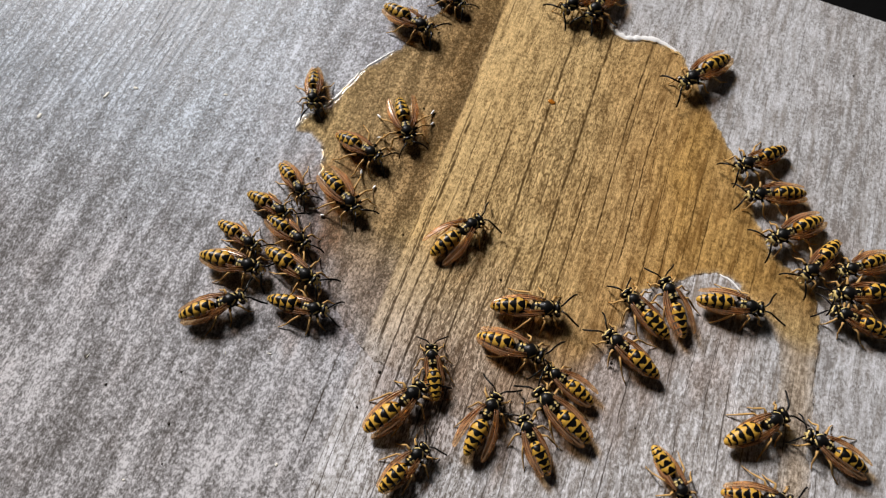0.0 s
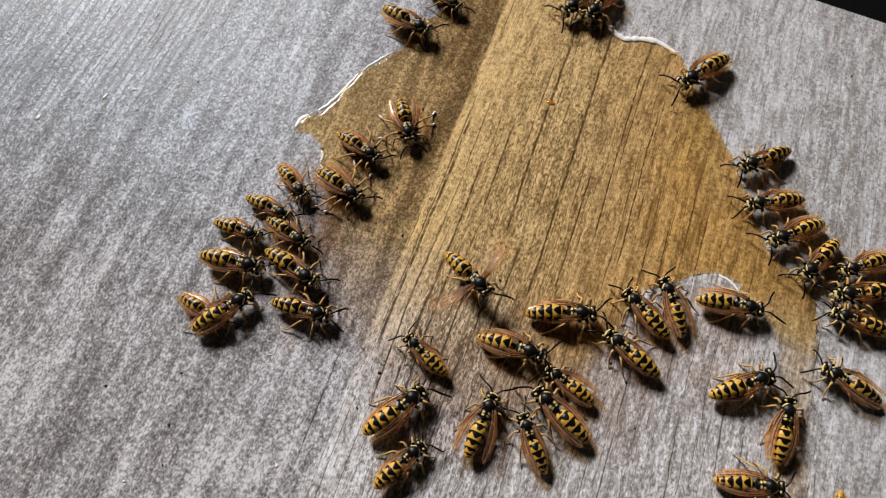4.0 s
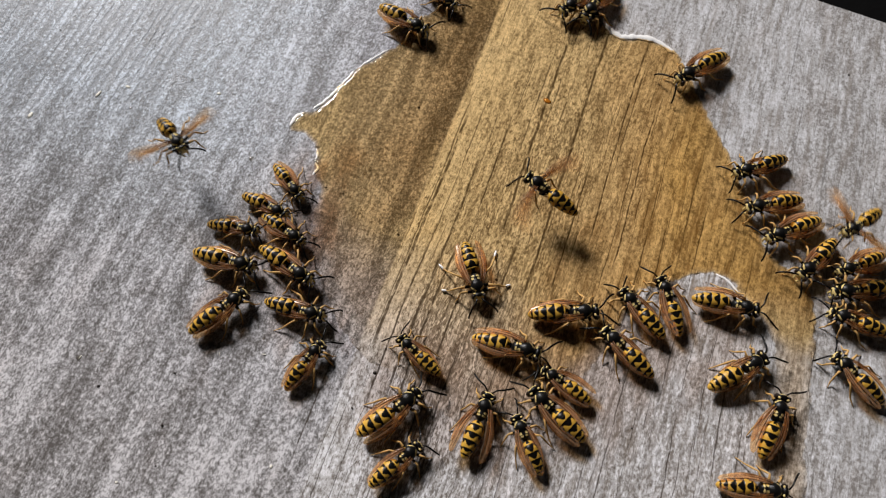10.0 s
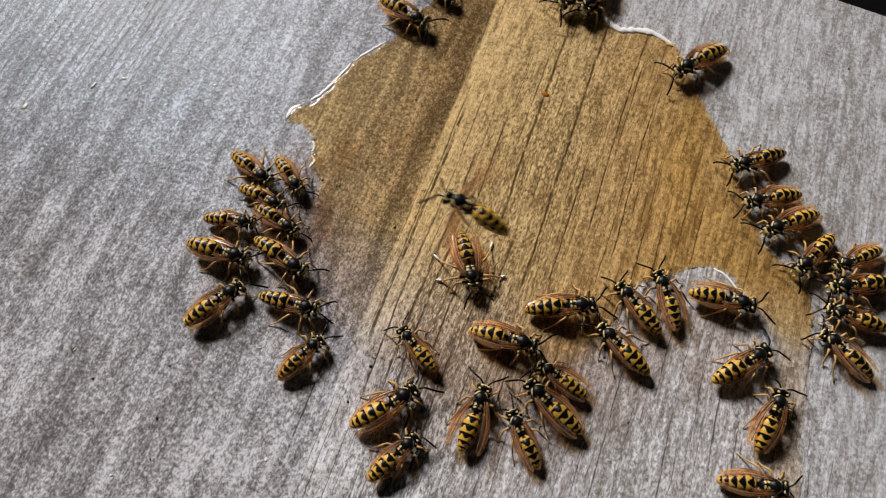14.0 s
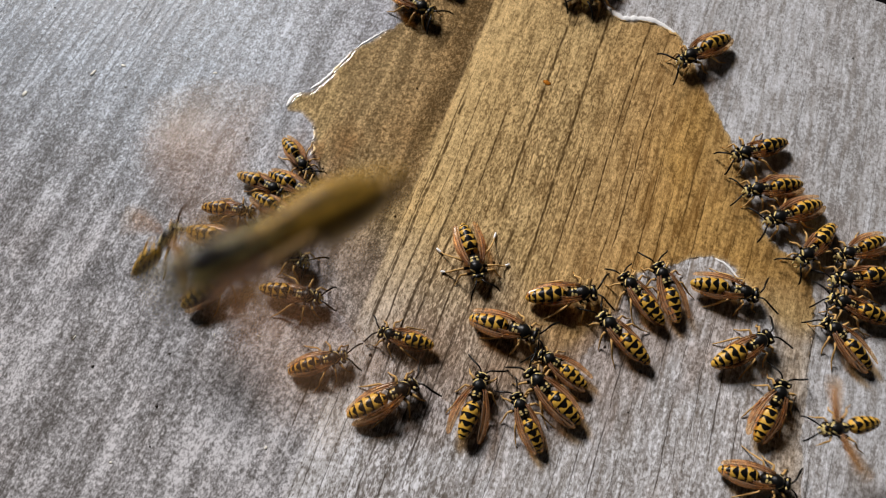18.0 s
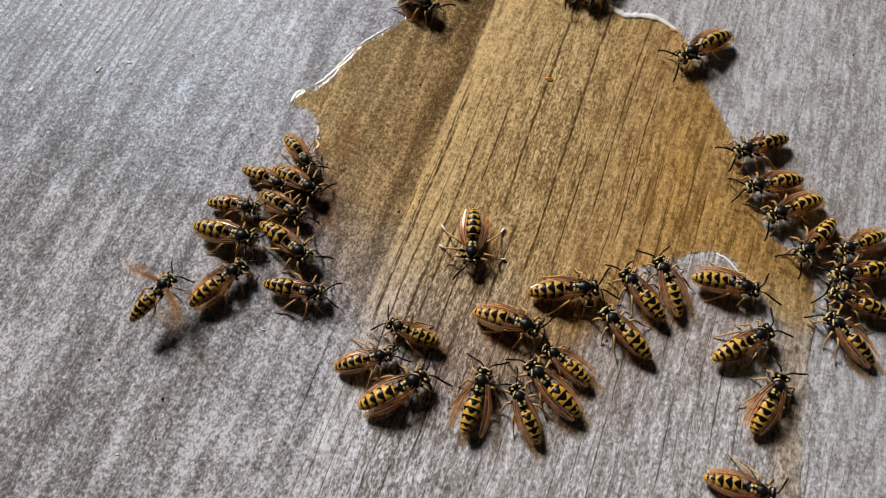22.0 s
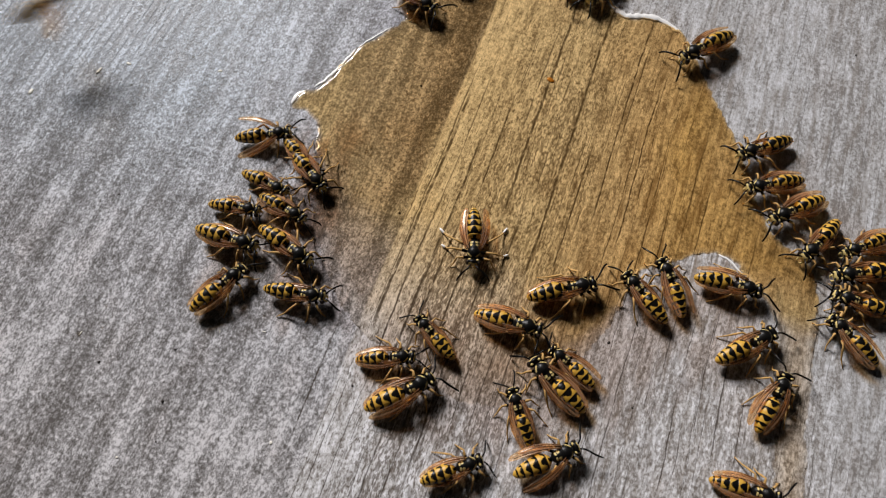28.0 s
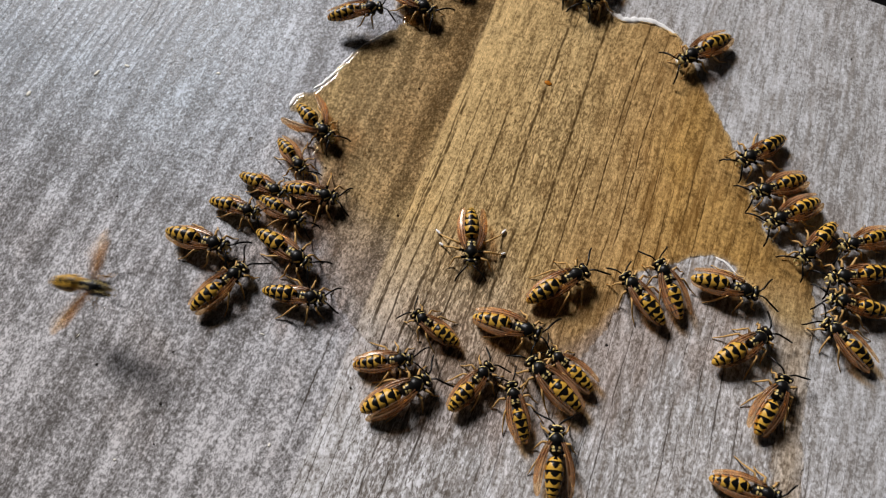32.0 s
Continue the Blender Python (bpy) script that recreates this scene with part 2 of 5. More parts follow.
        spot = n.add("CombineXYZ", X=n.maths("MULTIPLY", cell, 7.31), Y=n.maths("MULTIPLY", y0, 60), Z=0.0).outputs[0]
        here = n.noise(spot, 1.0, 3, 0.6)
        wide_here = n.maths("MULTIPLY", n.maths("MULTIPLY", n.maths("SUBTRACT", here, gate), 5, True), width)
        return n.maths("SUBTRACT", 1.0, n.maths("DIVIDE", dist, n.maths("ADD", wide_here, 0.00001)), True)

    fine = n.maths("MAXIMUM", n.maths("MULTIPLY", lines(300, 1.2, 0.00022, 0.46), 0.8), n.maths("MULTIPLY", lines(620, 1.6, 0.00018, 0.50), 0.6))
    groove = n.maths("MULTIPLY", n.maths("MULTIPLY", fine, 1.6, True), n.maths("MULTIPLY", calm, n.maths("ADD", n.maths("MULTIPLY", plank, 0.9), 0.03)))
    worn = n.maths("MULTIPLY", n.maths("SUBTRACT", along(900, 330, 4, 0.65), 0.33), 6.0, True)
    for gx, ya, yb, wide in GROOVES:
        across = n.maths("SUBTRACT", 1.0, n.maths("DIVIDE", n.maths("ABSOLUTE", n.maths("SUBTRACT", xj, gx * MM)), wide * 1.15 * MM), True)
        ends = n.maths("MULTIPLY", n.maths("SUBTRACT", (yb - ya) * MM / 2, n.maths("ABSOLUTE", n.maths("SUBTRACT", y0, (ya + yb) * MM / 2))), 200, True)
        groove = n.maths("MAXIMUM", groove, n.maths("MULTIPLY", n.maths("MULTIPLY", n.maths("MULTIPLY", across, 2.2, True), ends), worn, True))
    col = n.mix(n.maths("MULTIPLY", groove, 0.9), col, (0.05, 0.038, 0.028, 1))
    # damp, sticky stain round the puddle's near end, plus painted shade under wasp groups
    damp_shade = 0.0
    for sx, sy, sr in STAIN_SHADE:
        dx, dy = n.maths("SUBTRACT", x0, sx * MM), n.maths("MULTIPLY", n.maths("SUBTRACT", y0, sy * MM), 0.8)
        dist = n.maths("SQRT", n.maths("ADD", n.maths("MULTIPLY", dx, dx), n.maths("MULTIPLY", dy, dy)))
        damp_shade = n.maths("MAXIMUM", damp_shade, n.maths("MULTIPLY", n.maths("SUBTRACT", sr * MM, n.maths("ADD", dist, edge)), 130, True))
    col = n.mix(n.maths("MULTIPLY", damp_shade, 0.8), col, n.mix(1.0, col, (0.74, 0.635, 0.565, 1), "MULTIPLY"))
    # darker brown of dried drink along the left rim; also paints shade at the cluster
    for sx, sy, sr in RIM_STAIN_SHADE:
        dx, dy = n.maths("SUBTRACT", x0, sx * MM), n.maths("SUBTRACT", y0, sy * MM)
        dist = n.maths("SQRT", n.maths("ADD", n.maths("MULTIPLY", dx, dx), n.maths("MULTIPLY", dy, dy)))
        here = n.maths("MULTIPLY", n.maths("SUBTRACT", sr * MM, n.maths("ADD", dist, edge)), 150, True)
        col = n.mix(n.maths("MULTIPLY", here, 0.75), col, n.mix(1.0, col, (0.74, 0.60, 0.50, 1), "MULTIPLY"))
    # reddish brown where the drink has soaked into the left plank
    soaked = 0.0
    for sx, sy, sr in SOAKED:
        dx, dy = n.maths("SUBTRACT", x0, sx * MM), n.maths("SUBTRACT", y0, sy * MM)
        dist = n.maths("SQRT", n.maths("ADD", n.maths("MULTIPLY", dx, dx), n.maths("MULTIPLY", dy, dy)))
        soaked = n.maths("MAXIMUM", soaked, n.maths("MULTIPLY", n.maths("SUBTRACT", sr * MM, n.maths("ADD", dist, edge)), 180, True))
    soaked = n.maths("MULTIPLY", soaked, n.maths("SUBTRACT", 1.0, plank))
    streak = n.maths("ADD", n.maths("MULTIPLY", n.maths("SUBTRACT", along(260, 22, 3), 0.5), 1.7), 0.90)
    col = n.mix(soaked, col, n.mix(1.0, n.mix(1.0, col, n.add("CombineXYZ", X=streak, Y=streak, Z=streak).outputs[0], "MULTIPLY"), (0.90, 0.885, 0.925, 1), "MULTIPLY"))
    pale = n.maths("MULTIPLY", n.maths("SUBTRACT", along(240, 17, 3, 0.6), 0.56), 7, True)
    col = n.mix(n.maths("MULTIPLY", n.maths("MULTIPLY", pale, soaked), 0.55), col, n.mix(1.0, col, (1.5, 1.48, 1.45, 1), "MULTIPLY"))
    # there the paler print shows through with fine dark grains
    low_end = n.maths("MULTIPLY", n.maths("MULTIPLY", n.maths("SUBTRACT", 0.012, y0), 45, True), soaked)
    col = n.mix(low_end, col, n.mix(1.0, col, (1.02, 0.98, 0.93, 1), "MULTIPLY"))
    grains = n.maths("MULTIPLY", n.maths("SUBTRACT", n.maths("ADD", 0.33, n.maths("MULTIPLY", cloud, 0.2)), along(1450, 1050, 3, 0.62)), 22, True)
    col = n.mix(n.maths("MULTIPLY", n.maths("MULTIPLY", grains, soaked), 0.75), n.mix(n.maths("MULTIPLY", soaked, 0.6), col, n.mix(1.0, col, (1.08, 1.08, 1.08, 1), "MULTIPLY")), (0.085, 0.065, 0.05, 1))
    # broad soft grooves far out on the left
    reach = n.maths("MULTIPLY", n.maths("ADD", y0, n.maths("MULTIPLY", patch, 0.02)), 45, True)
    soft = n.maths("MULTIPLY", n.maths("MULTIPLY", lines(520, 1.0, 0.0008, 0.36), n.maths("MULTIPLY", n.maths("SUBTRACT", -0.068, xw), 120, True)), n.maths("MULTIPLY", reach, 0.75))
    col = n.mix(soft, col, (0.15, 0.15, 0.16, 1))
    col = n.mix(n.maths("MULTIPLY", far_left_glare, n.maths("MULTIPLY", n.maths("ADD", y0, 0.022), 30, True)), col, n.mix(1.0, col, (0.915, 1.0, 1.05, 1), "MULTIPLY"))      # bluish sky glare painted into the grey far out
    col = n.mix(n.maths("MULTIPLY", beyond, 0.7), col, n.mix(1.0, n.mix(0.25, col, (0.42, 0.41, 0.40, 1)), (0.84, 0.86, 0.88, 1), "MULTIPLY"))      # greyer, darker and lower in contrast in the far corner
    relief = n.maths("SUBTRACT", n.maths("ADD", n.maths("MULTIPLY", blot, 0.4), n.maths("MULTIPLY", grit, 0.9)), n.maths("ADD", n.maths("MULTIPLY", groove, 0.25), n.maths("MULTIPLY", soft, 0.5)))
    rough = n.maths("ADD", 0.285, n.maths("MULTIPLY", cloud, 0.2))
    return n.set(Base_Color=col, Roughness=rough, Specular_IOR_Level=0.17, Normal=n.bump(relief, 0.00015, 0.85))


def liquid_material():
    """Spilt drink: a clear amber film, deeper in colour where it lies thicker; only its surface gloss depends on the angle."""
    n = Net("spilt_drink")
    depth = n.add("Attribute", {"attribute_name": "depth"}).outputs["Fac"]
    murk = n.noise(n.coords(60, 45, 1), 1.0, 4)
    depth = n.maths("MULTIPLY", depth, n.maths("ADD", 0.64, n.maths("MULTIPLY", murk, 0.32)), True)
    tint = n.ramp(depth, [(0.0, (0.97, 0.95, 0.92)), (0.24, (0.98, 0.89, 0.77)), (0.5, (1.0, 0.84, 0.565)), (0.8, (0.955, 0.765, 0.485)), (1.0, (0.90, 0.695, 0.385))])
    clear = n.add("BsdfTransparent", Color=tint)
    ripple = n.noise(n.coords(220, 160, 1), 1.0, 2)
    gloss = n.add("BsdfGlossy", Color=grey(1.0), Roughness=0.06, Normal=n.bump(ripple, 0.00012, 0.35))
    facing = n.add("LayerWeight", Blend=0.5).outputs["Facing"]
    fres = n.maths("ADD", 0.022, n.maths("MULTIPLY", n.maths("POWER", facing, 5.0), 0.97))
    mixed = n.add("MixShader", Fac=fres)
    n.put(mixed, "1", clear), n.put(mixed, "2", gloss)
    n.put(n.out, "Surface", mixed)
    return n.mat


def froth_glint_material():
    n = Net("white_froth")
    bub = n.add("TexVoronoi", Vector=n.coords(3500, 3500, 3500), Scale=1.0).outputs[0]
    mixed = n.add("MixShader", Fac=0.94)
    n.put(mixed, "1", n.add("BsdfTransparent", Color=(0.96, 0.93, 0.88, 1))), n.put(mixed, "2", n.bsdf)
    n.put(n.out, "Surface", mixed)
    return n.set(Base_Color=n.ramp(bub, [(0.0, (0.80, 0.79, 0.76)), (0.5, (0.93, 0.92, 0.90))]), Roughness=0.2, Normal=n.bump(bub, 0.0001, 0.5))


def drop_material():
    """Clear drop: a faint tint under a wet gloss."""
    n = Net("clear_drop")
    mixed = n.add("MixShader", Fac=n.maths("ADD", 0.04, n.maths("MULTIPLY", n.maths("POWER", n.add("LayerWeight", Blend=0.5).outputs["Facing"], 4.0), 0.6)))
    n.put(mixed, "1", n.add("BsdfTransparent", Color=(0.82, 0.80, 0.77, 1))), n.put(mixed, "2", n.add("BsdfGlossy", Color=grey(1.0), Roughness=0.05))
    n.put(n.out, "Surface", mixed)
    return n.mat


def chitin(name, colour, spread, rough, gloss=0.15):
    """Insect shell: a hard gloss over colour that varies a little from piece to piece and spot to spot."""
    n = Net(name)
    spot = n.noise(n.coords(1600, 1600, 1600), 1.0, 4)
    rnd = n.add("ObjectInfo").outputs["Random"]
    low = tuple(c * (1 - spread) for c in colour[:3]) + (1,)
    fac = n.maths("ADD", n.maths("MULTIPLY", spot, 0.8), n.maths("MULTIPLY", rnd, 0.35), True)
    pits = n.noise(n.coords(7000, 7000, 7000), 1.0, 2)
    return n.set(Base_Color=n.mix(fac, low, colour), Roughness=rough, Specular_IOR_Level=gloss, Normal=n.bump(pits, 0.00002, 0.5))


def fuzz_material():
    """Black chitin under a thin grey down."""
    n = Net("downy_black_chitin")
    down = n.noise(n.coords(5200, 5200, 5200), 1.0, 3)
    return n.set(Base_Color=n.ramp(down, [(0.35, (0.0025, 0.0023, 0.0022)), (0.75, (0.009, 0.0085, 0.008))]), Roughness=0.36, Specular_IOR_Level=0.2,
                 Sheen_Weight=0.02, Sheen_Roughness=0.4, Normal=n.bump(down, 0.00006, 0.6))


def wing_material():
    n = Net("wing_membrane")
    vein = n.noise(n.coords(300, 2600, 900), 1.0, 2)
    col = n.ramp(vein, [(0.32, (0.24, 0.10, 0.04)), (0.46, (0.80, 0.50, 0.29)), (0.62, (0.95, 0.76, 0.62))])
    film = n.add("BsdfTransparent", Color=(0.94, 0.80, 0.60, 1))
    n.set(Base_Color=col, Roughness=0.2, Specular_IOR_Level=0.8)
    mixed = n.add("MixShader", Fac=n.maths("SUBTRACT", 0.62, n.maths("MULTIPLY", vein, 0.9), True))
    n.put(mixed, "1", film), n.put(mixed, "2", n.bsdf)
    n.put(n.out, "Surface", mixed)
    return n.mat


def plain(name, colour, rough=0.8, scale=30.0, spread=0.35, bump=0.0005, gloss=0.5):
    n = Net(name)
    a = n.noise(n.coords(scale, scale, scale), 1.0, 5)
    b = n.noise(n.coords(scale * 9, scale * 9, scale * 9), 1.0, 3)
    fac = n.maths("ADD", n.maths("MULTIPLY", a, 0.65), n.maths("MULTIPLY", b, 0.35))
    low = tuple(c * (1 - spread) for c in colour) + (1,)
    high = tuple(min(1, c * (1 + spread)) for c in colour) + (1,)
    return n.set(Base_Color=n.mix(fac, low, high), Roughness=rough, Specular_IOR_Level=gloss, Normal=n.bump(b, bump, 0.6))


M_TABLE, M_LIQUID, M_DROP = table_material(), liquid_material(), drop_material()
M_BLACK = chitin("black_chitin", (0.0045, 0.004, 0.0036, 1), 0.4, 0.32, 0.16)
M_FUZZ = fuzz_material()
M_YELLOW = chitin("yellow_chitin", (0.66, 0.375, 0.052, 1), 0.5, 0.40, 0.3)
M_PALE = chitin("pale_yellow_chitin", (0.66, 0.51, 0.20, 1), 0.3, 0.42)
M_LEG = chitin("leg_yellow", (0.56, 0.34, 0.12, 1), 0.4, 0.42)
M_EYE = chitin("compound_eye", (0.03, 0.022, 0.018, 1), 0.4, 0.25)
M_WING = wing_material()
M_VEIN = chitin("wing_vein", (0.15, 0.06, 0.02, 1), 0.4, 0.4)
M_TRIM = plain("black_edge_trim", (0.003, 0.003, 0.003), 0.95, gloss=0.05)
M_METAL = plain("dark_table_frame", (0.02, 0.02, 0.022), 0.5)
M_FLOOR = plain("dark_floor", (0.025, 0.022, 0.02), 0.95, 6, 0.4, 0.003, 0.1)
M_UNSEEN_WALL = plain("plaster", (0.09, 0.085, 0.08), 0.9, 4, 0.15, 0.002)
M_UNSEEN_CEIL = plain("ceiling_boards", (0.10, 0.09, 0.08), 0.85, 5, 0.2, 0.002)
M_CRUMB = plain("dark_crumb", (0.03, 0.02, 0.015), 0.7, 900, 0.4, 0.0001)
M_SYRUP = plain("orange_syrup", (0.42, 0.20, 0.04), 0.15, 700, 0.3, 0.0001)
M_PITH = plain("pale_flake", (0.70, 0.67, 0.58), 0.5, 700, 0.3, 0.0001)


# ---- building ----
def mesh_of(name, bm, mats, smooth=True, closed=True):
    me = bpy.data.meshes.new(name)
    if closed:
        bmesh.ops.recalc_face_normals(bm, faces=bm.faces)
    bm.to_mesh(me)
    bm.free()
    for m in mats if isinstance(mats, (list, tuple)) else [mats]:
        me.materials.append(m)
    if smooth:
        me.polygons.foreach_set("use_smooth", [True] * len(me.polygons))
    return me


def part(name, bm, material, parent, label="", smooth=True):
    """One mesh object under a thing or under a part."""
    me = mesh_of(name, bm, material, smooth) if isinstance(bm, bmesh.types.BMesh) else bm
    ob = new(name, me)
    ob.parent = parent
    return tagged(ob, label=label)


def box(bm, x0, y0, z0, x1, y1, z1, bevel=0.0):
    r = bmesh.ops.create_cube(bm, size=1.0, matrix=Matrix.LocRotScale(((x0 + x1) / 2, (y0 + y1) / 2, (z0 + z1) / 2), None, (x1 - x0, y1 - y0, z1 - z0)))
    if bevel:
        es = list({e for v in r["verts"] for e in v.link_edges})
        bmesh.ops.bevel(bm, geom=es, offset=bevel, segments=2, profile=0.5, affect="EDGES")
    return bm


def rings(rows, seg, pattern=None, close=True):
    """A lathe-like body along x. rows: (x, centre z, half width, half height) in mm; pattern(u, angle) gives each face's material."""
    bm = bmesh.new()
    loops = []
    for x, zc, w, h in rows:
        loop = []
        for k in range(seg):
            a = 2 * math.pi * k / seg
            loop.append(bm.verts.new((x * MM, math.sin(a) * w * MM, (zc + math.cos(a) * h) * MM)))
        loops.append(loop)
    n = len(rows) - 1
    for i in range(n):
        for k in range(seg):
            fc = bm.faces.new((loops[i][k], loops[i][(k + 1) % seg], loops[i + 1][(k + 1) % seg], loops[i + 1][k]))
            if pattern:
                a = 2 * math.pi * (k + 0.5) / seg
                fc.material_index = pattern((i + 0.5) / n, a if a <= math.pi else a - 2 * math.pi)
    if close:
        bm.faces.new(loops[0]), bm.faces.new(list(reversed(loops[-1])))
    return bm


def tube(bm, points, radii, seg=7, mats=None):
    """A tapering tube through points (mm)."""
    pts = [Vector(p) * MM for p in points]
    loops = []
    for i, p in enumerate(pts):
        d = (pts[min(i + 1, len(pts) - 1)] - pts[max(i - 1, 0)]).normalized()
        side = d.cross(Vector((0, 0, 1)))
        side = side.normalized() if side.length > 1e-6 else Vector((1, 0, 0))
        up = side.cross(d)
        r = radii[i] * MM
        loops.append([bm.verts.new(p + (side * math.cos(2 * math.pi * k / seg) + up * math.sin(2 * math.pi * k / seg)) * r) for k in range(seg)])
    for i in range(len(loops) - 1):
        for k in range(seg):
            fc = bm.faces.new((loops[i][k], loops[i][(k + 1) % seg], loops[i + 1][(k + 1) % seg], loops[i + 1][k]))
            if mats:
                fc.material_index = mats[i]
    bm.faces.new(loops[0]), bm.faces.new(list(reversed(loops[-1])))
    return bm


def smooth_path(points, step=4):
    """Catmull-Rom through points."""
    out = []
    for i in range(len(points) - 1):
        p0, p1, p2, p3 = (Vector(points[max(0, min(len(points) - 1, i + k))]) for k in (-1, 0, 1, 2))
        for s in range(step):
            t = s / step
            out.append(0.5 * ((2 * p1) + (p2 - p0) * t + (2 * p0 - 5 * p1 + 4 * p2 - p3) * t * t + (3 * p1 - p0 - 3 * p2 + p3) * t ** 3))
    out.append(Vector(points[-1]))
    return out


# ---- setting ----
def shell(name, bm, mat, label):
    return tagged(new(name, mesh_of(name, bm, mat, False)), label=label, kind="structure")


shell("floor", box(bmesh.new(), -40, -40, -0.85, 40, 40, -0.75), M_FLOOR, "dark floor in shade under the table")
# roof and walls are added out of view to cut the fill light
shell("ceiling", box(bmesh.new(), -0.9, -2.0, 1.7, 2.4, 1.4, 1.85), M_UNSEEN_CEIL, "unseen plain roof added to hold off light from above")
shell("wall_back", box(bmesh.new(), -1.6, -2.0, -0.75, 2.4, -1.85, 1.7), M_UNSEEN_WALL, "unseen plain wall added behind to hold off light")
shell("wall_side", box(bmesh.new(), 2.25, -1.85, -0.75, 2.4, 2.2, 1.7), M_UNSEEN_WALL, "unseen plain wall added at the right to hold off light")

# table: far edge through (62, 86.4) and (74, 85) mm
def table():
    top = tagged(new("table"), "grey wood-look table top with black edge, wet with spilt drink", "table")
    top.matrix_world = pose(0.0, 0.0935, 0, 0, 0, math.degrees(EDGE))
    bm = bmesh.new()
    bmesh.ops.create_grid(bm, x_segments=1, y_segments=1, size=0.5)
    for v in bm.verts:
        v.co = Vector((v.co.x * 1.1, v.co.y * 0.7 - 0.35, 0))
    ex = bmesh.ops.extrude_face_region(bm, geom=bm.faces[:])
    for v in [g for g in ex["geom"] if isinstance(g, bmesh.types.BMVert)]:
        v.co.z -= 0.018
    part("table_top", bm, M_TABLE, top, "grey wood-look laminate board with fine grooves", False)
    for x0, y0, x1, y1 in ((-0.56, 0.0, 0.56, 0.012), (-0.56, -0.712, 0.56, -0.70), (-0.562, -0.70, -0.55, 0.0), (0.55, -0.70, 0.562, 0.0)):
        part("edge_trim", box(bmesh.new(), x0, y0, -0.020, x1, y1, -0.0006, 0.0005), M_TRIM, top, "black edge strip", False)
    for x in (-0.47, 0.47):
        for y in (-0.62, -0.08):
            part("leg", box(bmesh.new(), x - 0.02, y - 0.02, -0.75, x + 0.02, y + 0.02, -0.018, 0.002), M_METAL, top, "", False)
    return top


TABLE = table()

# ---- the puddle ----
SHORE = ((-28, 43), (-33, 35.5), (-34.8, 30), (-37.2, 23.2), (-40.3, 20.6), (-41, 16.6), (-36.6, 15.9), (-33.2, 13), (-31.3, 7.7),
         (-28.6, 4.5), (-28, -0.7), (-26, -6.4), (-22, -11.3), (-18.3, -16.2), (-14.3, -20), (-7, -24.4), (0, -25.5), (8, -28.5),
         (16, -29.5), (23.5, -26), (29.5, -18.5), (33.5, -10), (35.5, -3), (37, 4), (43, 9), (46.2, 11.8))
SHORE_B = ((50, 13.5), (53.3, 12.5), (56.8, 9.2), (60.5, 6.5), (63.2, 2), (64.2, -6), (66, -16), (67.5, -26), (70, -36), (74.5, -36), (72.5, -24), (71, -12), (70.2, -2), (69.5, 10), (66, 17.2), (60.2, 20),
           (56.2, 25), (53, 30.4), (50, 36), (48, 39.6), (43.3, 46), (39.6, 51.3), (35, 57.8), (31.8, 62), (25.7, 63.6), (19.7, 62.3),
           (14, 65.3), (10.3, 73), (-2.4, 76), (-16, 70), (-23.3, 55.6))


def shore_line():
    pts = [Vector((*p, 0)) for p in SHORE + SHORE_B]
    n = len(pts)
    line = []
    for i in range(n):
        p0, p1, p2, p3 = pts[i - 1], pts[i], pts[(i + 1) % n], pts[(i + 2) % n]
        for s in range(6):
            t = s / 6
            q = 0.5 * ((2 * p1) + (p2 - p0) * t + (2 * p0 - 5 * p1 + 4 * p2 - p3) * t * t + (3 * p1 - p0 - 3 * p2 + p3) * t ** 3)
            q.x += 0.7 * noise.noise(q * 0.35) + 0.35 * noise.noise(q * 1.1)
            q.y += 0.7 * noise.noise(q * 0.35 + Vector((9, 4, 2))) + 0.35 * noise.noise(q * 1.1 + Vector((3, 8, 1)))
            line.append(q)
    return line


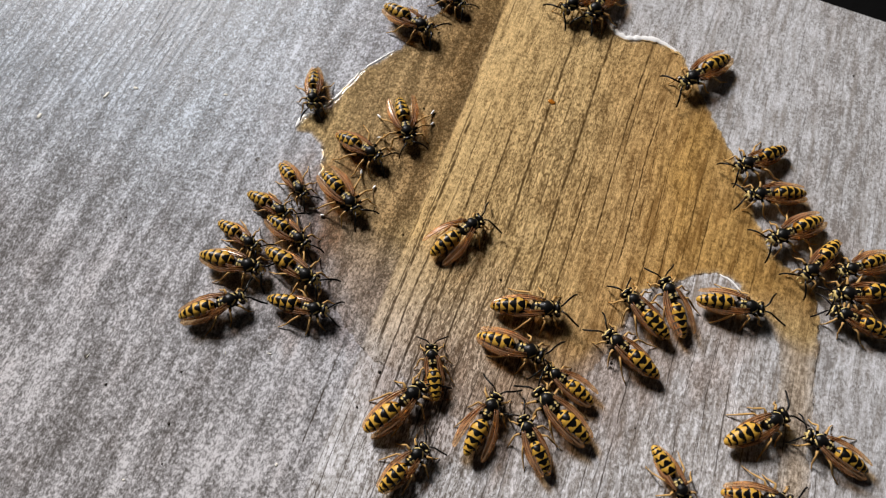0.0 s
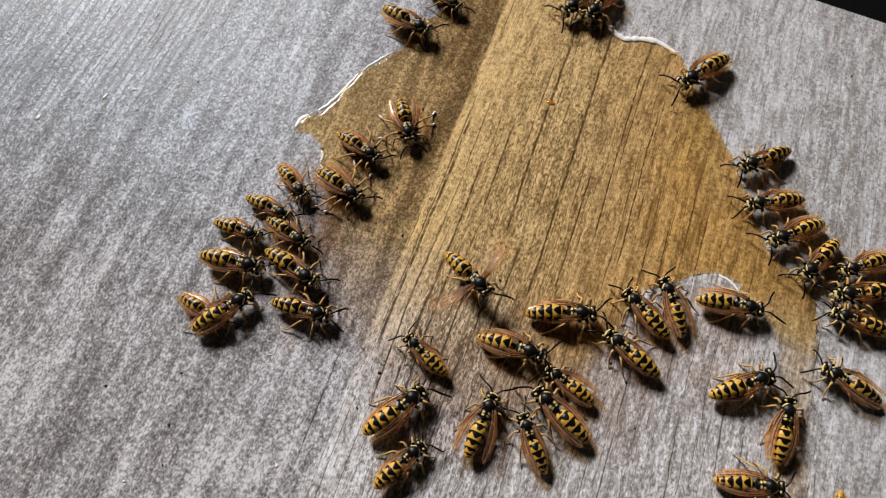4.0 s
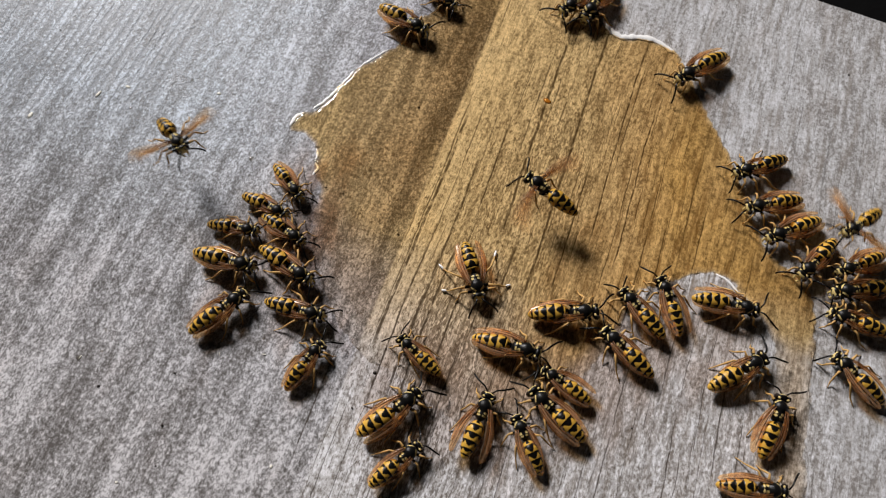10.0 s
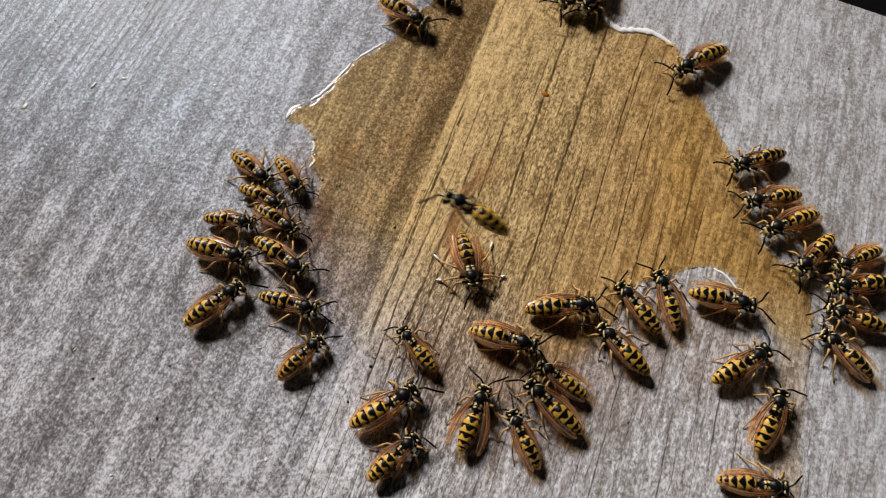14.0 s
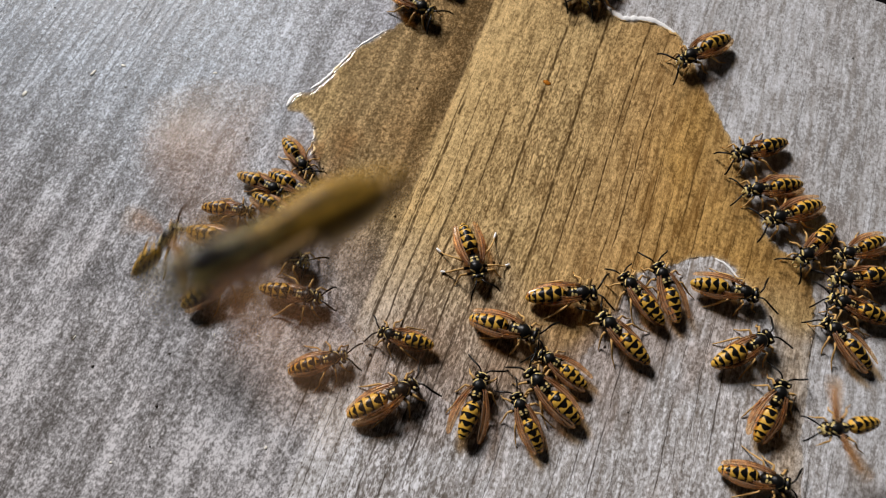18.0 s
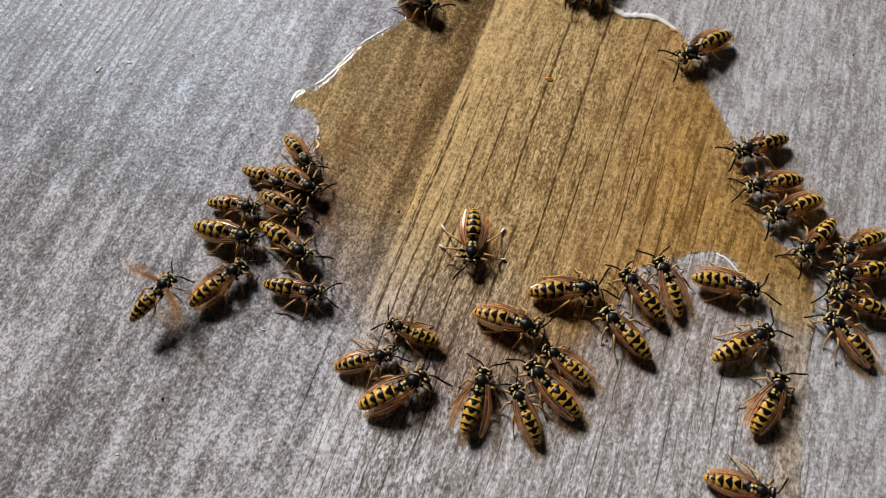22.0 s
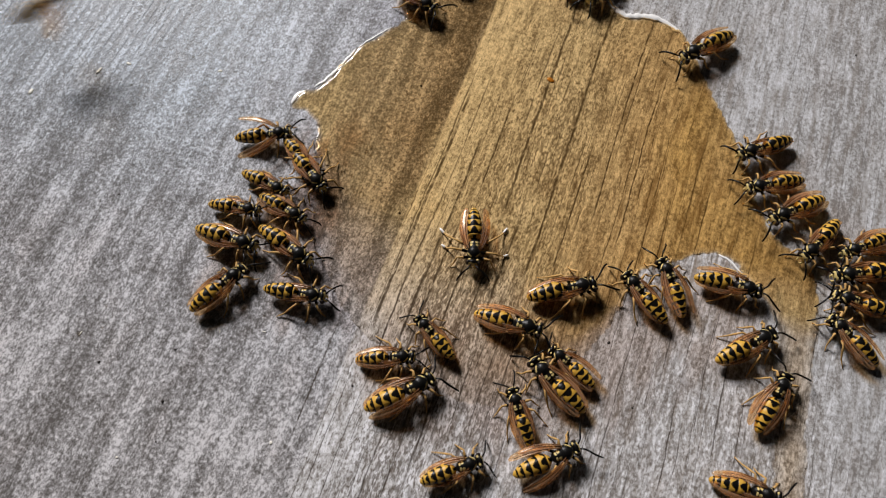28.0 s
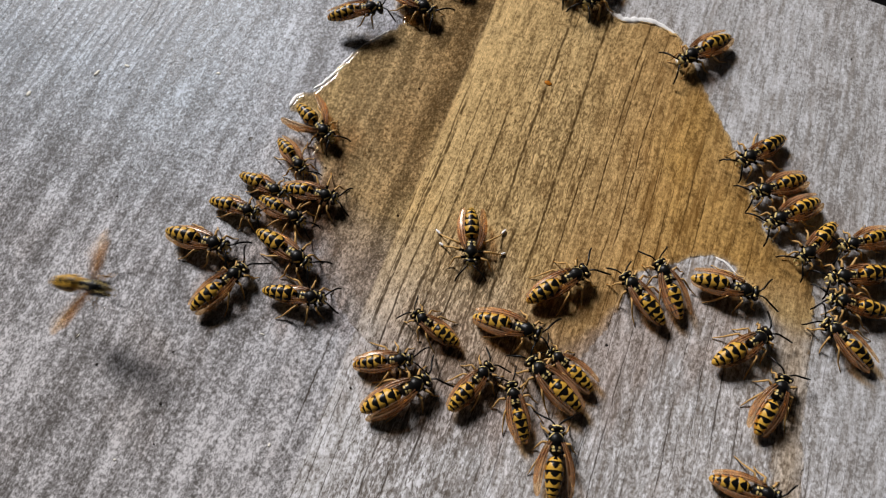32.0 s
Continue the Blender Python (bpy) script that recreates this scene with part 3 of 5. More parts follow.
def puddle():
    """A film with a rounded rim: rings step inwards from the shore, then a grid fills the middle."""
    line = shore_line()
    arr = np.array([(p.x, p.y) for p in line])

    def inside_depth(x, y):
        """Distance in mm to the shore, negative outside."""
        d = np.sqrt(((arr - (x, y)) ** 2).sum(1)).min()
        x0, y0 = arr[:, 0], arr[:, 1]
        x1, y1 = np.roll(x0, -1), np.roll(y0, -1)
        cross = ((y0 > y) != (y1 > y)) & (x < (x1 - x0) * (y - y0) / (y1 - y0 + 1e-12) + x0)
        return d if cross.sum() % 2 else -d

    step = 0.75
    nx, ny = int(122 / step), int(118 / step)
    grid = {}
    field = np.zeros((nx + 1, ny + 1))
    for i in range(nx + 1):
        for j in range(ny + 1):
            field[i, j] = inside_depth(-45 + i * step, -39 + j * step)
    bm = bmesh.new()
    lay = bm.verts.layers.float.new("depth")

    def vert(i, j):
        if (i, j) not in grid:
            x, y, d = -45 + i * step, -39 + j * step, field[i, j]
            if d < step * 1.2:          # pull the rim vertices onto the shore
                e = 0.3
                gx = inside_depth(x + e, y) - inside_depth(x - e, y)
                gy = inside_depth(x, y + e) - inside_depth(x, y - e)
                g = math.hypot(gx, gy) or 1
                if d < step * 0.45:
                    x, y, d = x - gx / g * d, y - gy / g * d, 0.0
            far = min(1.0, max(0.0, (y + 30) / 34))     # the near end dries out to a thin wet film
            lip = min(1.0, max(0.0, d) / 1.4)
            height = 0.02 + (0.03 + 0.30 * far * far) * math.sqrt(max(0.0, 1 - (1 - lip) ** 2)) * (1 if d > 0 else 0)
            v = bm.verts.new((x * MM, y * MM, height * MM))
            joint = min(1.0, max(0.0, (x + 9.5) / 0.8))     # the left plank lies a little lower, so the film is deeper there
            arm = min(1.0, max(0.0, (x - 54) / 6)) * min(1.0, max(0.0, (14 - y) / 12))     # the thin run-off towards the near side
            body = 1.0 - 0.36 * joint + 0.55 * min(1.0, max(0.0, (x - 14) / 26)) - 0.30 * (1 - joint) * min(1.0, max(0.0, (-x - 14) / 12))
            body *= min(1.0, 0.15 + 0.85 * far) * (joint + (1 - joint) * min(1.0, max(0.5, 0.72 + (y - 2) / 60)))
            body *= min(1.0, 0.15 + max(0.0, d) / (1.0 + 8.0 * (1 - far)))
            v[lay] = body * (1 - arm) + arm * (0.26 + 0.10 * min(1.0, max(0.0, (y + 6) / 20))) * min(1.0, 0.2 + max(0.0, d) / 3.0)
            grid[(i, j)] = v
        return grid[(i, j)]

    for i in range(nx):
        for j in range(ny):
            if max(field[i, j], field[i + 1, j], field[i, j + 1], field[i + 1, j + 1]) > step * 0.45:
                q = [vert(i, j), vert(i + 1, j), vert(i + 1, j + 1), vert(i, j + 1)]
                if len({v.co.xy.to_tuple(7) for v in q}) == 4:
                    bm.faces.new(q)
    me = mesh_of("puddle", bm, M_LIQUID, True, False)
    return tagged(new("puddle", me), "shallow amber puddle of spilt sweet drink on the table", "puddle")


PUDDLE = puddle()


# ---- froth along the rim, and one painted highlight ----
# white of the froth, also used to paint glints on wet spots
M_FROTH_GLINT = froth_glint_material()


def froth(points, width, label):
    """A low uneven white ridge, froth and one painted highlight, that follows the rim through points (mm)."""
    pts = smooth_path([(*p, 0.0) for p in points], 9)
    bm = bmesh.new()
    loops = []
    for i, p in enumerate(pts):
        d = (pts[min(i + 1, len(pts) - 1)] - pts[max(i - 1, 0)]).normalized()
        side = Vector((-d.y, d.x, 0))
        u = i / (len(pts) - 1)
        p = p + side * 0.25 * noise.noise(p * 0.8)
        w = width * (0.55 + 0.45 * math.sin(math.pi * min(1, max(0, u)))) * (1 + 0.45 * noise.noise(p * 0.9 + Vector((5, 1, 3))))
        if u < 0.04 or u > 0.96:
            w *= 0.35
        loops.append([bm.verts.new((p + side * (w * math.cos(a)) + Vector((0, 0, 0.04 + 0.42 * w * math.sin(a)))) * MM) for a in [math.pi * k / 8 for k in range(9)]])
    for i in range(len(loops) - 1):
        for k in range(8):
            bm.faces.new((loops[i][k], loops[i][k + 1], loops[i + 1][k + 1], loops[i + 1][k]))
    return part("froth_rim", bm, M_FROTH_GLINT, PUDDLE, label)


froth(((14.3, 66.2), (16.5, 63.6), (19.5, 62.4), (23, 63.4), (26, 63.8), (29, 63.0), (32.0, 61.5)), 0.78, "thick white froth line along the puddle rim")
# this one paints the bright highlight on the island's wet edge
froth(((50.2, 13.2), (53.0, 12.2), (56.2, 9.4)), 0.22, "thin white line painted as the wet-edge highlight round the dry island")
froth(((-28.6, 42.5), (-31, 38.8), (-33.2, 35.3)), 0.22, "thin white froth line on the puddle rim")
froth(((-33.6, 34.5), (-34.6, 30.6), (-36.4, 25.5), (-38.2, 22.4)), 0.32, "thin white froth line on the puddle rim")
froth(((-39.6, 20.9), (-40.8, 19.2), (-41.0, 16.9)), 0.5, "short white froth lump at the puddle corner")
froth(((-33.6, 13.6), (-32.6, 12.3), (-32.7, 11.2)), 0.28, "small curved froth bead on the puddle rim")
froth(((-32.3, 10.6), (-31.4, 9.2), (-31.6, 7.6)), 0.28, "small curved froth bead on the puddle rim")


# ---- wasps ----
def bell(d, width):
    """1 at d = 0, falling off smoothly to 0 at the given width."""
    return max(0.0, 1 - (d / width) ** 2) ** 1.5


PLATES = (0.0, 0.16, 0.38, 0.58, 0.76, 0.90, 1.0)      # where the plates of the abdomen begin


def abdomen_pattern(teeth, dots, black):
    """Faces of the gaster: 0 yellow, 1 black. Each plate has a dark front band with a bell-shaped mark in the middle and a smaller lobe at each side."""
    def at(u, a):
        k = max(j for j in range(6) if u >= PLATES[j])
        s = (u - PLATES[k]) / (PLATES[k + 1] - PLATES[k])
        b = abs(a)
        if k == 0:
            return 1 if s < 0.35 or (b < 0.32 and s < 0.8) else 0
        band = (0.2, 0.20, 0.21, 0.22, 0.20, 0.14)[k] * black
        mid = teeth * bell(b, 0.50 + 0.05 * k) * (0.50, 0.54, 0.50, 0.44, 0.40, 0.2)[k]
        side = dots * bell(b - 0.98, 0.26) * (0.42 if k < 5 else 0.1)
        low = 0.40 * bell(b - 1.85, 0.45)
        return 1 if s < band + max(mid, side, low) or s > 0.97 else 0
    return at


def thorax_pattern(u, a):
    """u runs from the waist (0) to the neck (1). Black, with pale shoulder crescents, wing-base spots and four pale spots behind."""
    b = abs(a)
    if 0.72 < u < 0.96 and abs(b - (0.62 + 2.3 * (0.96 - u))) < 0.21 - 0.35 * (0.96 - u):
        return 2
    if ((u - 0.335) / 0.066) ** 2 + ((b - 0.62) / 0.32) ** 2 < 1:
        return 2
    if ((u - 0.195) / 0.045) ** 2 + ((b - 0.50) / 0.36) ** 2 < 1:
        return 2
    if ((u - 0.56) / 0.055) ** 2 + ((b - 1.22) / 0.22) ** 2 < 1:
        return 0
    return 1


def abdomen_rows():
    rows, n = [], 112
    for i in range(n + 1):
        u = i / n
        x = 0.95 - 7.2 * u
        if u < 0.27:
            w = 0.26 + 1.50 * math.sin(math.pi / 2 * u / 0.27) ** 0.9
        else:
            v = (u - 0.27) / 0.73
            w = 1.76 * math.sqrt(max(0.0, 1 - v ** 2.3)) * (1 - 0.10 * v) + 0.04
        k = max(j for j in range(6) if u >= PLATES[j] - 1e-9)
        s = (u - PLATES[k]) / (PLATES[k + 1] - PLATES[k])
        w *= 1 + 0.06 * (min(1.0, s * 1.6) - 0.6)      # each plate widens to its hind edge and overlaps the next
        zc = 2.42 - 0.20 * u - 0.75 * u * u
        rows.append((x, zc - 0.1, w * 0.90, w * 0.84))
    return rows


def thorax_rows():
    """Two lobes: the round scutum in front and the smaller hind part that falls off to the waist."""
    rows, n = [], 72
    for i in range(n + 1):
        u = i / n
        x = 0.85 + 4.0 * u
        front = 1.36 * math.sqrt(max(0.0, 1 - abs((u - 0.66) / 0.35) ** 2.2))
        hind = 1.08 * math.sqrt(max(0.0, 1 - abs((u - 0.26) / 0.27) ** 2.2))
        w = (front ** 5 + hind ** 5 + 0.24 ** 5) ** 0.2
        rows.append((x, 2.36 + 0.24 * min(1.0, u / 0.6), w, w * (0.98 - 0.06 * u)))
    return rows


def ellipsoid(cx, cy, cz, rx, ry, rz, seg=16, pattern=None):
    bm = bmesh.new()
    bmesh.ops.create_uvsphere(bm, u_segments=seg, v_segments=max(6, seg // 2 + 2), radius=1.0)
    for v in bm.verts:
        v.co = Vector(((cx + v.co.x * rx) * MM, (cy + v.co.y * ry) * MM, (cz + v.co.z * rz) * MM))
    if pattern:
        for fc in bm.faces:
            fc.material_index = pattern(fc.calc_center_median() / MM)
    return bm


def wing_mesh(length, width, side, folded):
    """A thin blade from the hinge at the origin, backwards along -x, curved at the tip."""
    bm = bmesh.new()
    n, m = 18, 5
    grid = []
    for i in range(n + 1):
        u = i / n
        half = width * (0.22 + 0.78 * math.sin(math.pi * min(1.0, 0.08 + u * 0.80)) ** 0.8) * (1 if u < 0.93 else math.sqrt(max(0.02, 1 - ((u - 0.93) / 0.075) ** 2)))
        row = []
        for j in range(m + 1):
            v = j / m
            y = (v * half - half * 0.40 + 0.42 * math.sin(math.pi * u ** 0.8)) * side
            crease = 0.16 * math.cos(v * math.pi * 3) * (1 - u * 0.6) if folded else 0.05 * math.cos(v * 9 + u * 4)
            row.append(bm.verts.new((-length * u * MM, y * MM, (crease + 0.35 * math.sin(math.pi * u) - 0.25 * u * u) * MM)))
        grid.append(row)
    for i in range(n):
        for j in range(m):
            bm.faces.new((grid[i][j], grid[i + 1][j], grid[i + 1][j + 1], grid[i][j + 1]))
    ret = bmesh.ops.extrude_face_region(bm, geom=bm.faces[:])
    for v in [g for g in ret["geom"] if isinstance(g, bmesh.types.BMVert)]:
        v.co.z += 0.03 * MM
    return bm


def vein_mesh(length, width, side):
    bm = bmesh.new()
    for v0, v1, end in ((-0.22, -0.05, 0.97), (0.05, 0.35, 0.8), (0.2, 0.62, 0.6)):
        tube(bm, [(-length * end * s, side * (width * (v0 + (v1 - v0) * s) + 0.42 * math.sin(math.pi * (end * s) ** 0.8)), 0.10 + 0.35 * math.sin(math.pi * end * s) - 0.25 * (end * s) ** 2) for s in (0, 0.17, 0.33, 0.5, 0.66, 0.83, 1)], [0.085, 0.08, 0.075, 0.065, 0.055, 0.045, 0.03], 5)
    return bm


LEGS = {  # hip, knee, ankle, toe (mm) on the +y side
    "front": ((4.2, 0.8, 1.9), (5.2, 2.5, 2.5), (5.7, 2.9, 0.55), (6.6, 3.3, 0.12)),
    "middle": ((3.0, 1.0, 1.7), (3.2, 3.1, 2.7), (2.6, 4.3, 0.6), (2.1, 5.3, 0.12)),
    "hind": ((1.9, 0.9, 1.6), (0.5, 3.0, 2.9), (-1.4, 4.1, 0.75), (-3.0, 4.9, 0.12)),
}


def leg_mesh(key, side, spread):
    hip, knee, ankle, toe = [Vector(p) for p in LEGS[key]]
    for p in (knee, ankle, toe):
        p.y *= spread * 0.86
    pts, rad, mats = [], [], []
    chain = [(hip, 0.30), (hip.lerp(knee, 0.5), 0.31), (knee, 0.17), (knee.lerp(ankle, 0.45), 0.22), (ankle, 0.15), (ankle.lerp(toe, 0.5), 0.12), (toe, 0.07)]
    for p, r in chain:
        pts.append((p.x, p.y * side, p.z)), rad.append(r)
    return tube(bmesh.new(), pts, rad, 8, [1, 0, 0, 0, 0, 0])


def antenna_mesh(side, bend):
    """Hinged at its base, which is the origin: a short shaft, then a bowed whip."""
    pts = smooth_path([(0, 0, 0), (0.75, 0.55 * side, 0.42), (1.6, (1.35 + bend) * side, 0.30), (2.5, (2.05 + 1.6 * bend) * side, -0.05), (3.2, (2.35 + 2.2 * bend) * side, -0.55)], 4)
    rad = [0.135 + 0.045 * math.sin(i / len(pts) * 3) for i in range(len(pts))]
    return tube(bmesh.new(), pts, rad, 7)


def build_wasp(name_label, pattern, bend, spread):
    """One worker wasp, 12.5 mm long, standing at the origin and facing +x."""
    w = tagged(new("wasp"), name_label, "wasp", "wasps round the puddle")
    part("abdomen", rings(abdomen_rows(), 96, pattern), [M_YELLOW, M_BLACK], w, "yellow abdomen with black toothed bands")
    part("thorax", rings(thorax_rows(), 80, thorax_pattern), [M_YELLOW, M_FUZZ, M_PALE], w, "black downy thorax with pale yellow spots")
    head = part("head", ellipsoid(5.45, 0, 2.25, 0.72, 1.36, 1.12, 20, lambda c: 1 if c.x < 5.75 or c.z > 3.15 else 0), [M_PALE, M_BLACK], w, "black head with a yellow face")
    for s in (1, -1):
        part("eye", ellipsoid(5.55, 1.06 * s, 2.35, 0.48, 0.40, 0.80, 14), M_EYE, head, "dark compound eye")
        part("mandible", tube(bmesh.new(), [(5.85, 0.55 * s, 1.45), (6.2, 0.5 * s, 1.05), (6.3, 0.12 * s, 0.85)], [0.28, 0.2, 0.06], 6), M_PALE, head)
        part("cheek_mark", ellipsoid(5.12, 0.75 * s, 3.02, 0.22, 0.30, 0.16, 10), M_PALE, head)
        an = part("antenna", antenna_mesh(s, bend), M_BLACK, w, "black antenna")
        an.location = (6.05 * MM, 0.42 * s * MM, 2.75 * MM)
        for key in LEGS:
            part(key + "_leg", leg_mesh(key, s, spread), [M_LEG, M_BLACK], w, "yellow leg with a dark thigh")
        wing = part("wing", wing_mesh(9.3, 1.75, s, True), M_WING, w, "folded amber wing")
        wing.matrix_basis = wing_pose(s, 0.0, 0.0)
        part("vein", vein_mesh(8.7, 1.5, s), M_VEIN, wing)
        hind = part("hind_wing", wing_mesh(6.6, 1.15, s, True), M_WING, wing, "short clear hind wing")
        hind.matrix_basis = pose(-0.9 * MM, 0.1 * s * MM, -0.22 * MM, 4 * s, 0, -7 * s)
    return w


def wing_pose(side, swing, flap):
    """Hinge pose of a wing: swing 0 is folded back along the body, 1 spread out sideways; flap: degrees up."""
    turn = (1.5 + 80 * swing) * -side
    hinge = Matrix.Translation((3.1 * MM, 1.08 * side * MM, 3.35 * MM))
    lean = pose(0, 0, 0, -side * (24 * (1 - swing)) + 0, -6 * (1 - swing), 0)
    return hinge @ pose(0, 0, 0, 0, 0, turn) @ pose(0, 0, 0, side * flap * 1.0, 0, 0) @ lean


VARIANTS = [
    build_wasp("yellow and black wasp with folded wings, drinking from the puddle", abdomen_pattern(1.15, 1.1, 1.15), 0.0, 1.0),
    build_wasp("yellow and black wasp with broad yellow bands on the table", abdomen_pattern(1.1, 0.85, 0.95), 0.25, 0.9),
    build_wasp("darker wasp with wide black bands beside the puddle", abdomen_pattern(1.2, 1.25, 1.4), -0.25, 1.1),
    build_wasp("wasp standing with wide legs in the puddle", abdomen_pattern(1.2, 1.1, 1.3), 0.1, 1.42),
]
WASPS = {}
SPARE = list(VARIANTS)


def place_wasp(key, kind, size, label=""):
    """A wasp of one of the four kinds, of the given size; label tells what sets it apart."""
    src = VARIANTS[kind]
    if src in SPARE:
        SPARE.remove(src)
        w = src
    else:
        w = copy_thing(src, pose(0, 0, 0))
    w.scale = (size, size, size)
    WASPS[key] = tagged(w, label)
    return w


place_wasp("L1", 0, 0.88, "small wasp that walks from the rim down to the lower group")
place_wasp("amid", 1, 1.02, "wasp walking across the middle of the puddle")
place_wasp("u1", 3, 0.95, "wasp standing in the puddle with drops on its feet")
place_wasp("u2", 3, 0.95, "wasp that leaves the puddle and lands among the others")
place_wasp("u3", 3, 0.98, "wasp standing with spread legs in the middle of the puddle")
place_wasp("c1", 0, 0.84, "wasp in a tight cluster at the rim of the puddle")
place_wasp("c2", 1, 0.88, "wasp in a tight cluster at the rim of the puddle")
place_wasp("c3", 2, 0.89, "wasp in a tight cluster at the rim of the puddle")
place_wasp("c4", 0, 0.87, "wasp in a tight cluster at the rim of the puddle")
place_wasp("c5", 1, 1.05, "wasp in a tight cluster at the rim of the puddle")
place_wasp("c6", 0, 1.05, "wasp in a tight cluster at the rim of the puddle")
place_wasp("c7", 1, 1.03, "wasp in a tight cluster at the rim of the puddle")
place_wasp("c8", 2, 0.97, "wasp in a tight cluster at the rim of the puddle")
place_wasp("d1", 0, 0.84)
place_wasp("d2", 1, 1.08)
place_wasp("d3", 0, 0.90, "wasp that flies off and comes back to the lower group")
place_wasp("e1", 1, 0.98, "wasp with amber wings held slightly apart, drinking at the rim")
place_wasp("e2", 2, 0.88)
place_wasp("e3", 0, 1.03)
place_wasp("e4", 1, 0.84)
place_wasp("b1", 0, 1.06)
place_wasp("b2", 1, 1.04)
place_wasp("f1", 2, 0.95)
place_wasp("f2", 0, 0.95)
place_wasp("f3", 1, 0.99)
place_wasp("f4", 0, 0.99, "wasp at the rim that takes off over the puddle")
place_wasp("g1", 1, 1.00)
place_wasp("g2", 2, 0.92)
place_wasp("g3", 0, 0.84, "small bright yellow wasp at the edge of the group")
place_wasp("h1", 1, 0.97, "wasp climbing up from the near table edge")
place_wasp("i1", 0, 0.93)
place_wasp("r1", 1, 1.11, "wasp in a row along the far rim of the puddle")
place_wasp("r2", 2, 0.99, "wasp in a row along the far rim of the puddle")
place_wasp("r3", 0, 0.95, "wasp in a row along the far rim of the puddle")
place_wasp("r4", 1, 1.00, "wasp in a row along the far rim of the puddle")
place_wasp("r5", 0, 0.97, "wasp in a row along the far rim of the puddle")
place_wasp("r6", 1, 0.88, "wasp in a row along the far rim of the puddle")
place_wasp("r7", 2, 1.01, "wasp in a row along the far rim of the puddle")
place_wasp("r8", 0, 0.92, "wasp in a row along the far rim of the puddle")
place_wasp("t1", 1, 1.07)
place_wasp("t2", 0, 0.86)
place_wasp("t3", 1, 1.10)
place_wasp("t4", 2, 1.12)
place_wasp("F1", 0, 1.00, "wasp in flight over the puddle with blurred wings")
place_wasp("F4", 1, 1.00, "wasp in flight close above the table with blurred wings")
place_wasp("F5", 0, 0.95, "wasp hovering over the dry board with blurred wings")
place_wasp("F7", 1, 1.00, "wasp in flight over the dry table with blurred wings")

# drops of drink on the feet of wasps in the puddle, painted white as glints
for key in ("u1", "u3"):
    for leg in [c for c in WASPS[key].children if "_leg" in c.name]:
        kind, side = leg.name.split("_")[0], 1 if leg.data.vertices[-1].co.y > 0 else -1
        if kind == "front":
            continue
        a, b = Vector(LEGS[kind][2]), Vector(LEGS[kind][3])
        a.y, b.y = a.y * 1.22 * side, b.y * 1.22 * side
        tip = a.lerp(b, 0.75)
        bm = ellipsoid(0, 0, 0, 0.85 if kind == "hind" else 0.6, 0.26, 0.24, 12)
        bmesh.ops.transform(bm, matrix=pose(tip.x * MM, tip.y * MM, 0.32 * MM, 0, 0, math.degrees(math.atan2(b.y - a.y, b.x - a.x))), verts=bm.verts)
        part("clinging_drop", bm, M_FROTH_GLINT, leg, "drop on a foot, painted white for its glint")


# ---- crumbs, drops ----
def lump(name, x, y, rx, ry, rz, mat, label, category, seed):
    bm = bmesh.new()
    bmesh.ops.create_icosphere(bm, subdivisions=2, radius=1.0)
    for v in bm.verts:
        k = 1 + 0.35 * noise.noise(v.co * 1.7 + Vector((seed, seed * 2.1, 0)))
        v.co = Vector((v.co.x * rx * k * MM, v.co.y * ry * k * MM, max(-0.15, v.co.z * k) * rz * MM))
    ob = new(name, mesh_of(name, bm, mat))
    ob.location = (x * MM, y * MM, 0.15 * rz * MM)
    ob.rotation_euler = (0, 0, seed * 1.7)
    return tagged(ob, label, category)


lump("crumb", -64.9, -14.1, 0.224, 0.178, 0.158, M_CRUMB, "tiny dark crumb on the grey table top", "crumb", 1)
lump("crumb", -38.9, -38.6, 0.231, 0.185, 0.161, M_CRUMB, "tiny dark crumb on the grey table top", "crumb", 2)
lump("crumb", -36.5, -47.7, 0.294, 0.235, 0.206, M_CRUMB, "tiny dark crumb on the grey table top", "crumb", 3)
lump("crumb", -4.3, -26.3, 0.315, 0.252, 0.221, M_CRUMB, "tiny dark crumb on the grey table top", "crumb", 4)
lump("crumb", -5.7, -33.6, 0.245, 0.196, 0.172, M_CRUMB, "tiny dark crumb on the grey table top", "crumb", 5)
lump("crumb", -51.0, -45.4, 0.280, 0.224, 0.196, M_CRUMB, "tiny dark crumb on the grey table top", "crumb", 6)
lump("crumb", -34.2, -54.3, 0.210, 0.168, 0.147, M_CRUMB, "tiny dark crumb on the grey table top", "crumb", 7)
lump("crumb", 35.1, -10.5, 0.266, 0.213, 0.185, M_CRUMB, "tiny dark crumb on the grey table top", "crumb", 8)
lump("crumb", 42.0, -20.4, 0.175, 0.140, 0.123, M_CRUMB, "tiny dark crumb on the grey table top", "crumb", 9)
lump("crumb", 68.1, 68.1, 0.224, 0.178, 0.158, M_CRUMB, "tiny dark crumb on the grey table top", "crumb", 10)
lump("crumb", -102.0, 23.3, 0.210, 0.168, 0.147, M_CRUMB, "tiny dark crumb on the grey table top", "crumb", 11)
lump("crumb", -40.5, -20.6, 0.140, 0.112, 0.098, M_CRUMB, "tiny dark crumb on the grey table top", "crumb", 12)
lump("crumb", -27.9, 5.9, 0.224, 0.178, 0.158, M_CRUMB, "tiny dark crumb in the shallow puddle", "crumb", 13)
lump("crumb", -24.7, 5.5, 0.182, 0.145, 0.128, M_CRUMB, "tiny dark crumb in the shallow puddle", "crumb", 14)
lump("crumb", -16.8, 30.2, 0.294, 0.235, 0.206, M_CRUMB, "tiny dark crumb in the shallow puddle", "crumb", 15)
